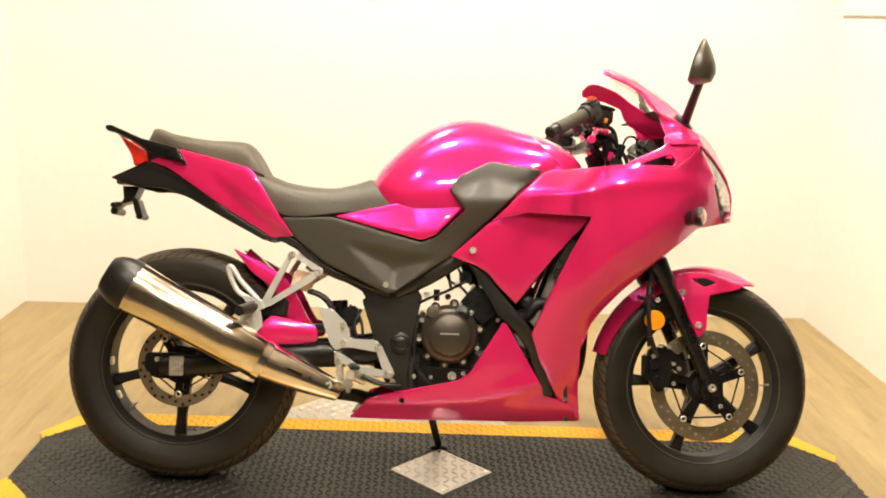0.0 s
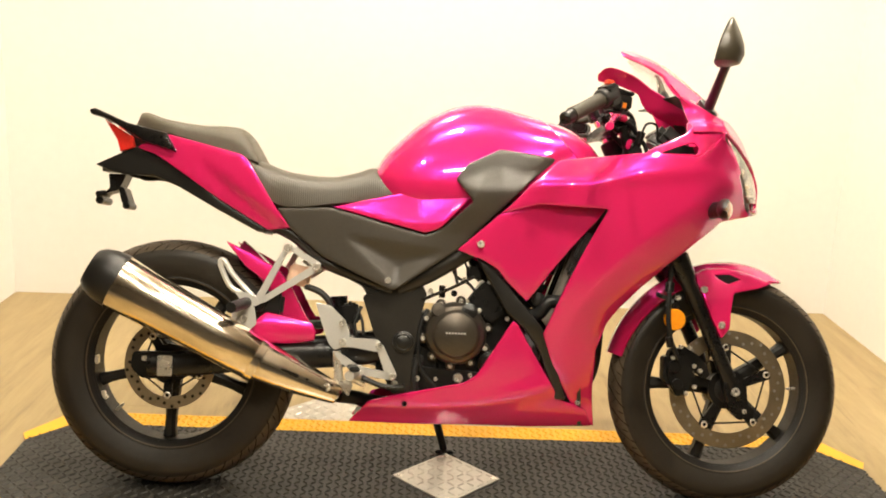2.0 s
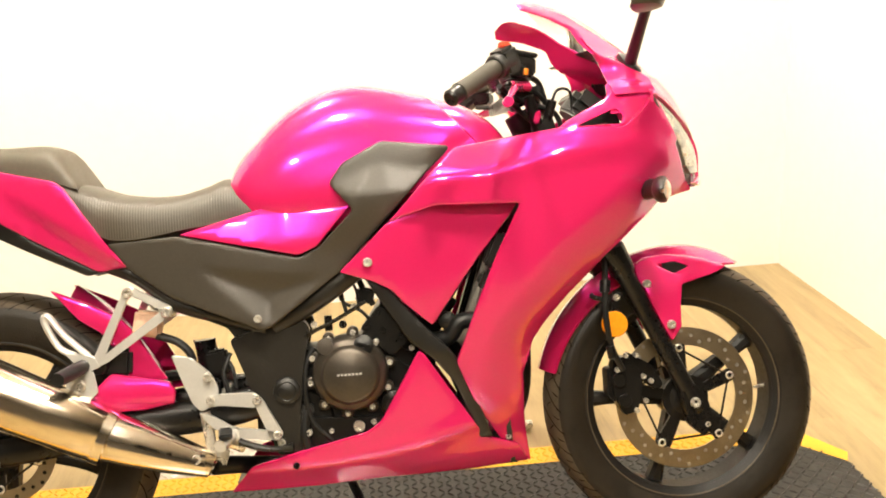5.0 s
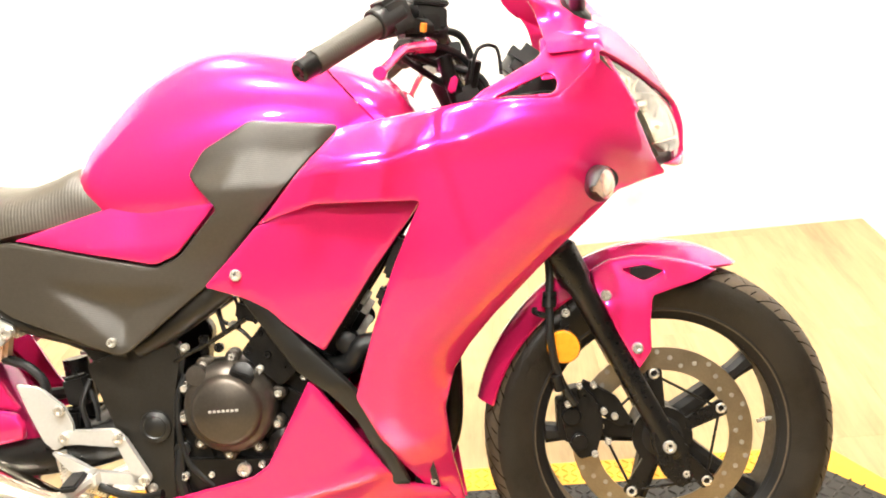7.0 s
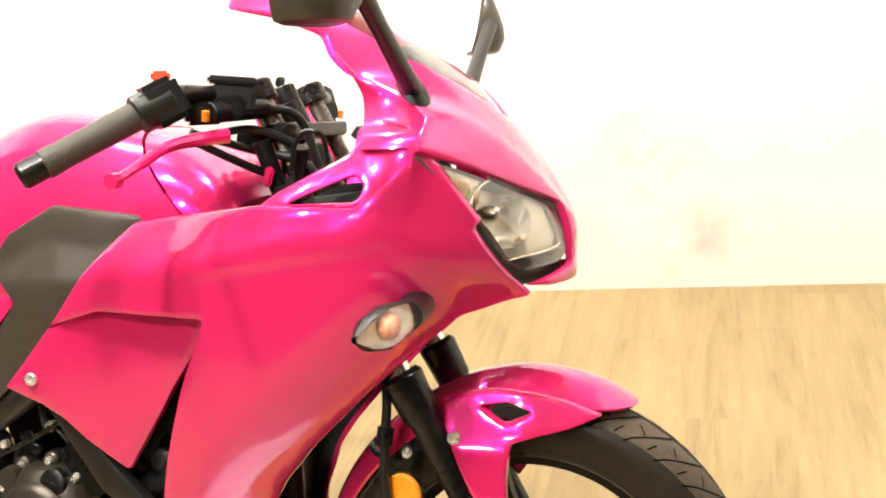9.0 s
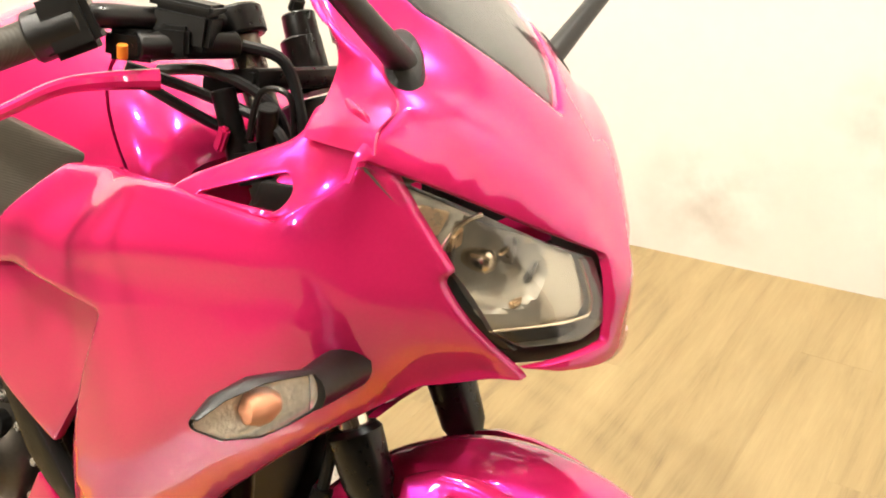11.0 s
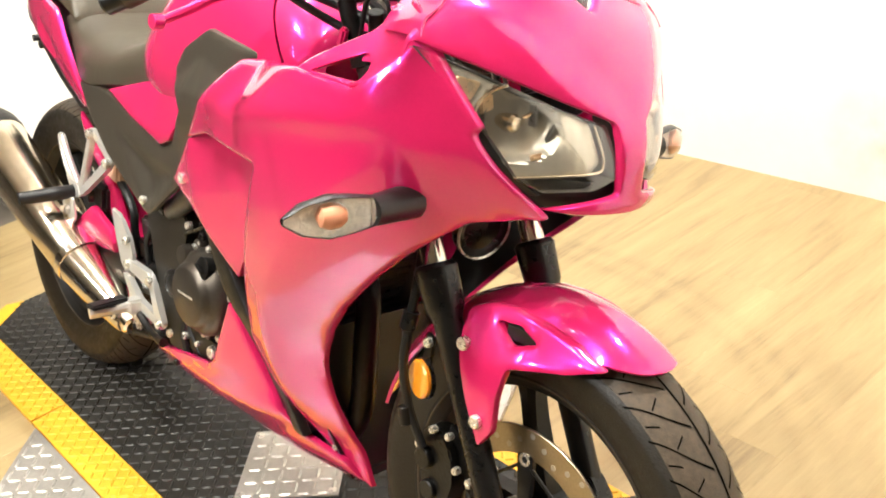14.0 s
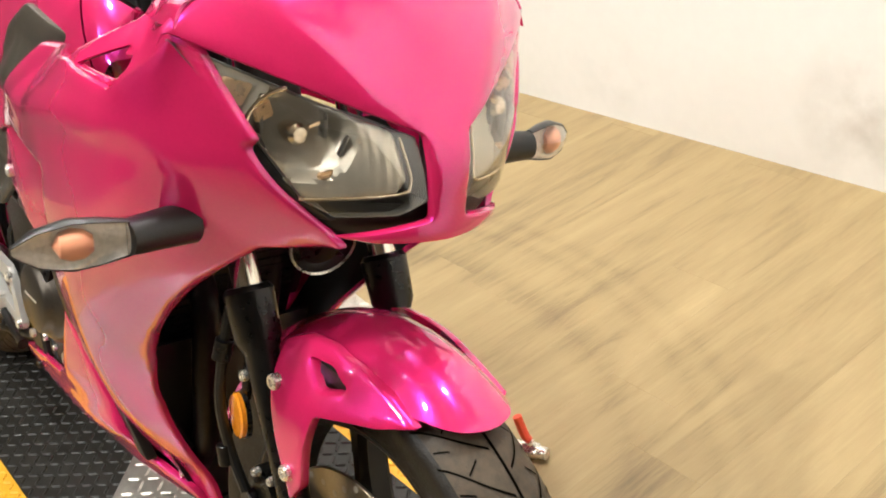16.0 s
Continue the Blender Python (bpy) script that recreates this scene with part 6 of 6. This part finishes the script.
# rear shock, reservoir, battery hoses
part("brake_fluid_bottle", join(block((0.315, -0.092, 0.540), (0.055, 0.03, 0.05), (0, 12, 0), 0.006)), CLOTH_WHITE, bike, "pale rear brake fluid bottle")
part("reservoir_cap", block((0.345, -0.092, 0.566), (0.05, 0.034, 0.014), (0, 30, 0), 0.003), ZINC, bike)
part("rear_hose", tube([(0.33, -0.095, 0.515), (0.37, -0.10, 0.500), (0.395, -0.10, 0.47), (0.392, -0.098, 0.43), (0.40, -0.09, 0.38)], 0.008, 10), HOSE, bike)
part("brake_switch_box", join(block((0.245, -0.090, 0.470), (0.07, 0.04, 0.055), (0, 5, 0), 0.008), rod((0.215, -0.115, 0.468), (0.225, -0.09, 0.468), 0.020)), BLACK, bike)
part("rear_shock", join(turned([(0, 0.022), (0.13, 0.022)], (0.42, 0, 0.36), (-0.1, 0, 1), 16)), SATIN, bike)
part("airbox", loft([[(x, s * w, z) for s, z in ((-1, z0), (1, z0), (1, z1), (-1, z1))] for x, w, z0, z1 in ((0.32, 0.085, 0.66, 0.74), (0.5, 0.09, 0.58, 0.74), (0.7, 0.09, 0.66, 0.76), (0.95, 0.08, 0.72, 0.84))]), BLACK, bike)

# --- engine ---
engine = part("engine", join(block((0.66, 0, 0.36), (0.30, 0.19, 0.20), (0, 0, 0), 0.03), block((0.80, 0, 0.44), (0.16, 0.17, 0.17), (0, 35, 0), 0.015), block((0.86, 0, 0.53), (0.11, 0.16, 0.12), (0, 35, 0), 0.012), rod((0.60, -0.10, 0.32), (0.60, 0.10, 0.32), 0.07, 28)), ENGINE, bike, "black single-cylinder engine")
for k in range(6):
    c_ = Vector((0.795, 0, 0.43)).lerp(Vector((0.87, 0, 0.54)), k / 5)
    part("cooling_fin", block(c_, (0.13, 0.185, 0.006), (0, 35, 0), 0.002), ENGINE, engine)
cover = part("clutch_cover", turned([(-0.03, 0.077), (0.0, 0.076), (0.012, 0.073), (0.020, 0.066), (0.023, 0.060), (0.027, 0.057), (0.034, 0.054), (0.038, 0.048), (0.0385, 0.0)], (0.705, -0.118, 0.414), (0, -1, 0), 56), COVER, engine, "bronze-grey round clutch cover")
part("cover_badge", join(*[block((0.682 + 0.0072 * k, -0.1567, 0.417), (0.0050, 0.0010, 0.0042), bevel=0.0003) for k in range(7)]), SILVER, engine, "row of small raised bars")
for k in range(10):
    a = 2 * math.pi * (k + 0.3) / 10
    q_ = (0.705 + 0.081 * math.cos(a), -0.112, 0.414 + 0.081 * math.sin(a))
    part("cover_lug", join(turned([(-0.02, 0.012), (0.0, 0.012), (0.003, 0.009), (0.003, 0)], q_, (0, -1, 0), 14)), COVER, engine)
    part("cover_bolt", bolt((q_[0], q_[1] - 0.003, q_[2]), r=0.006, h=0.006), ZINC, engine)
part("oil_filler", join(turned([(-0.01, 0.020), (0.004, 0.020), (0.006, 0.015), (0.006, 0)], (0.735, -0.138, 0.470), (0, -1, 0.2), 24), block((0.735, -0.146, 0.471), (0.026, 0.006, 0.007), (0, 20, 0), 0.002)), SATIN, engine, "black oil filler cap")
part("cover_port", turned([(-0.01, 0.018), (0.006, 0.016), (0.007, 0)], (0.660, -0.134, 0.472), (0, -1, 0.1), 20), COVER, engine)
part("clutch_arm", join(rod((0.668, -0.10, 0.50), (0.668, -0.10, 0.53), 0.008), tube([(0.620, -0.11, 0.492), (0.645, -0.115, 0.505), (0.690, -0.118, 0.525), (0.745, -0.118, 0.555)], 0.004, 8), bolt((0.697, -0.118, 0.512), r=0.008)), SATIN, engine)
part("cylinder_plate", slab([(0.730, 0.500), (0.770, 0.545), (0.812, 0.520), (0.826, 0.470), (0.790, 0.440), (0.760, 0.470)], -0.118, -0.095, 0.008, 0.003), ENGINE, engine)
for q_ in ((0.745, 0.505), (0.765, 0.530), (0.800, 0.520), (0.812, 0.480), (0.775, 0.495)):
    part("cylinder_bolt", bolt((q_[0], -0.118, q_[1]), r=0.006), SATIN, engine)
part("water_pump", join(turned([(0, 0.030), (0.02, 0.028), (0.03, 0.018), (0.03, 0)], (0.790, -0.10, 0.345), (0, -1, 0), 24), rod((0.775, -0.125, 0.33), (0.80, -0.115, 0.36), 0.010)), ENGINE, engine)
part("sump_cover", slab([(0.615, 0.330), (0.66, 0.325), (0.75, 0.320), (0.80, 0.315), (0.76, 0.285), (0.63, 0.275)], -0.110, -0.06, 0.01, 0.004), ENGINE, engine)
parts("sump_bolt", [bolt((0.715, -0.111, 0.305), r=0.012, h=0.008), bolt((0.745, -0.111, 0.312), r=0.006), bolt((0.66, -0.111, 0.300), r=0.005)], ZINC, engine)
part("gear_shaft_boot", join(rod((0.615, -0.112, 0.345), (0.615, -0.09, 0.345), 0.014), tube([(0.612, -0.105, 0.345), (0.606, -0.108, 0.30), (0.612, -0.105, 0.262)], 0.010, 10)), HOSE, engine)
for pts_, r_ in (
    ([(0.635, -0.108, 0.47), (0.618, -0.112, 0.43), (0.614, -0.11, 0.37), (0.625, -0.108, 0.32), (0.660, -0.106, 0.28)], 0.006),
    ([(0.70, -0.09, 0.60), (0.698, -0.10, 0.570), (0.705, -0.105, 0.535)], 0.004),
    ([(0.735, -0.095, 0.595), (0.745, -0.10, 0.57), (0.76, -0.10, 0.545)], 0.006),
    ([(0.865, -0.10, 0.465), (0.905, -0.115, 0.470), (0.930, -0.122, 0.500), (0.975, -0.11, 0.500)], 0.017),
    ([(0.780, -0.100, 0.56), (0.82, -0.105, 0.53), (0.86, -0.10, 0.52)], 0.010),
):
    part("engine_hose", tube(pts_, r_, 12), HOSE, engine, "black engine hose")
both("vent_liner", slab([(0.885, 0.505), (0.955, 0.60), (1.03, 0.71), (1.00, 0.73), (0.94, 0.66), (0.875, 0.53)], -0.128, -0.120, 0.006, 0.002), ENGINE, bike)
parts("exhaust_header", [tube([(1.000, -0.035, 0.560), (1.055, -0.045, 0.520), (1.062, -0.050, 0.420), (1.050, -0.045, 0.320), (1.00, -0.04, 0.235)], 0.019, 14)], HEADER, bike, "dark heat-browned exhaust header")
radiator = part("radiator", block((1.00, 0, 0.545), (0.035, 0.25, 0.26), (0, 20, 0), 0.004), ENGINE, bike, "black radiator behind the front wheel")
for k in range(16):
    part("radiator_fin", moved(block((0.0185, 0, -0.105 + 0.014 * k), (0.003, 0.235, 0.004), bevel=0.0008), pose(1.00, 0, 0.545, 0, 20, 0)), SATIN, radiator)
parts("radiator_shroud", [block((0.99, s * 0.132, 0.56), (0.03, 0.04, 0.22), (0, 20, 0), 0.006) for s in (-1, 1)], BLACK, radiator)
both("vent_fitting", join(rod((0.975, -0.165, 0.565), (0.998, -0.165, 0.60), 0.012), block((0.985, -0.160, 0.58), (0.04, 0.03, 0.03), (0, 30, 0), 0.006), block((1.005, -0.165, 0.64), (0.03, 0.02, 0.07), (0, 25, 0), 0.005)), ENGINE, bike)
part("horn", join(turned([(-0.02, 0.02), (-0.012, 0.040), (0.0, 0.043), (0.008, 0.043), (0.006, 0.034), (0.004, 0.030), (0.006, 0.018), (0.006, 0)], (1.200, 0.035, 0.640), (1, -0.15, -0.2), 32)), SATIN, bike, "round black horn")
part("horn_ring", turned([(0.007, 0.0435), (0.011, 0.0425), (0.009, 0.040)], (1.200, 0.035, 0.640), (1, -0.15, -0.2), 32, True), ZINC, bike)
part("front_inner_panel", loft([[(x, s * w, z) for s in (-1, 1)] + [(x - 0.01, s * w, z) for s in (1, -1)] for x, w, z in ((1.035, 0.045, 0.19), (1.02, 0.10, 0.32), (1.03, 0.14, 0.43), (1.03, 0.145, 0.46))]), BLACK, bike, "black inner fairing panel")
both("inner_side_liner", side_panel([(1.0, 0.24), (1.045, 0.30), (1.045, 0.39), (1.065, 0.455), (1.14, 0.55), (1.22, 0.62), (1.28, 0.67), (1.34, 0.722), (1.20, 0.72), (1.06, 0.62), (0.98, 0.42)], lambda x, z: fair(x, z) - 0.046, thick=0.003, edge=0.003, step=0.03), BLACK, bike, "black inner fairing liner")
part("fork_shroud", block((1.225, 0, 0.715), (0.09, 0.19, 0.07), (0, 25, 0), 0.01), BLACK, bike)

# side stand on the far side, its foot on the deck
cl, sl = math.cos(radians(LEAN_DEG)), math.sin(radians(LEAN_DEG))
foot_w = Vector((0.700, 0.245, 0.007))
foot_b = Vector((foot_w.x, (foot_w.y - BIKE_Y) * cl - foot_w.z * sl, (foot_w.y - BIKE_Y) * sl + foot_w.z * cl))
stand = part("side_stand", tube([(0.640, 0.105, 0.270), foot_b.lerp(Vector((0.640, 0.105, 0.270)), 0.5), foot_b], 0.011, 12, 4), SATIN, bike, "black side stand")
part("stand_foot", moved(block((0, 0, 0), (0.05, 0.035, 0.010), bevel=0.003), Matrix.Translation(foot_b) @ pose(0, 0, 0, LEAN_DEG, 0, 0)), SATIN, stand)

# --- small fittings round the engine ---
for q_, ax_, r_ in (((0.640, -0.113, 0.515), (0, -1, 0), 0.007), ((0.722, -0.112, 0.545), (0, -1, 0), 0.008), ((0.758, -0.119, 0.470), (0, -1, 0), 0.006), ((0.615, -0.110, 0.300), (0, -1, 0), 0.007), ((0.560, -0.113, 0.285), (0, -1, 0), 0.008), ((0.830, -0.118, 0.455), (0, -1, 0), 0.006), ((0.805, -0.119, 0.545), (0, -1, 0), 0.006), ((0.655, -0.112, 0.565), (0, -1, 0), 0.007)):
    part("engine_bolt", bolt(q_, ax_, r_, 0.006), ZINC, engine)
for pts_, r_ in (
    ([(0.690, -0.085, 0.585), (0.700, -0.100, 0.555), (0.735, -0.110, 0.535), (0.762, -0.108, 0.500)], 0.0035),
    ([(0.715, -0.080, 0.600), (0.728, -0.095, 0.575), (0.730, -0.105, 0.540)], 0.003),
    ([(0.800, -0.100, 0.575), (0.815, -0.112, 0.540), (0.830, -0.115, 0.500), (0.850, -0.110, 0.460)], 0.005),
    ([(0.470, -0.095, 0.470), (0.455, -0.105, 0.430), (0.462, -0.105, 0.390), (0.455, -0.10, 0.340)], 0.005),
    ([(0.440, -0.085, 0.480), (0.470, -0.095, 0.445), (0.478, -0.10, 0.400)], 0.004),
):
    part("engine_wire", tube(pts_, r_, 8), HOSE, engine)
parts("relay_box", [block((0.745, -0.095, 0.565), (0.035, 0.03, 0.03), (0, 15, 0), 0.004), block((0.445, -0.085, 0.452), (0.04, 0.03, 0.05), (0, -10, 0), 0.005), block((0.418, -0.080, 0.400), (0.05, 0.03, 0.04), (0, 5, 0), 0.005)], ENGINE, engine)

# ---- floor planks ----
def plank_mesh(width, length):
    bm = bmesh.new()
    w, h, c = width / 2, length / 2, 0.0006
    lower = [bm.verts.new((x, y, -0.008)) for x, y in ((-w, -h), (w, -h), (w, h), (-w, h))]
    mid = [bm.verts.new((x, y, -c * 0.6)) for x, y in ((-w, -h), (w, -h), (w, h), (-w, h))]
    top = [bm.verts.new((x, y, 0)) for x, y in ((c - w, c - h), (w - c, c - h), (w - c, h - c), (c - w, h - c))]
    for a, b in ((lower, mid), (mid, top)):
        for i in range(4):
            bm.faces.new((a[i], a[(i + 1) % 4], b[(i + 1) % 4], b[i]))
    bm.faces.new(top)
    mesh = bpy.data.meshes.new("plank")
    bm.to_mesh(mesh)
    bm.free()
    mesh.materials.append(WOOD)
    return mesh


PLANK_W, PLANK_L = 0.152, 1.22
plank_data = plank_mesh(PLANK_W, PLANK_L)
rng = random.Random(7)
for i in range(int((X_RIGHT - X_LEFT) / PLANK_W) + 2):
    y_ = Y_FRONT - rng.random() * PLANK_L
    while y_ < 1.85:
        if y_ + PLANK_L > Y_FRONT + 0.05:
            p_ = new("plank", plank_data)
            start_, end_ = max(y_, Y_FRONT), min(y_ + PLANK_L, 2.0)
            p_.location = (X_LEFT + (i + 0.35) * PLANK_W, (start_ + end_) / 2, FLOOR_Z)
            p_.scale = (1, (end_ - start_) / PLANK_L, 1)
            p_.parent = floor
        y_ += PLANK_L
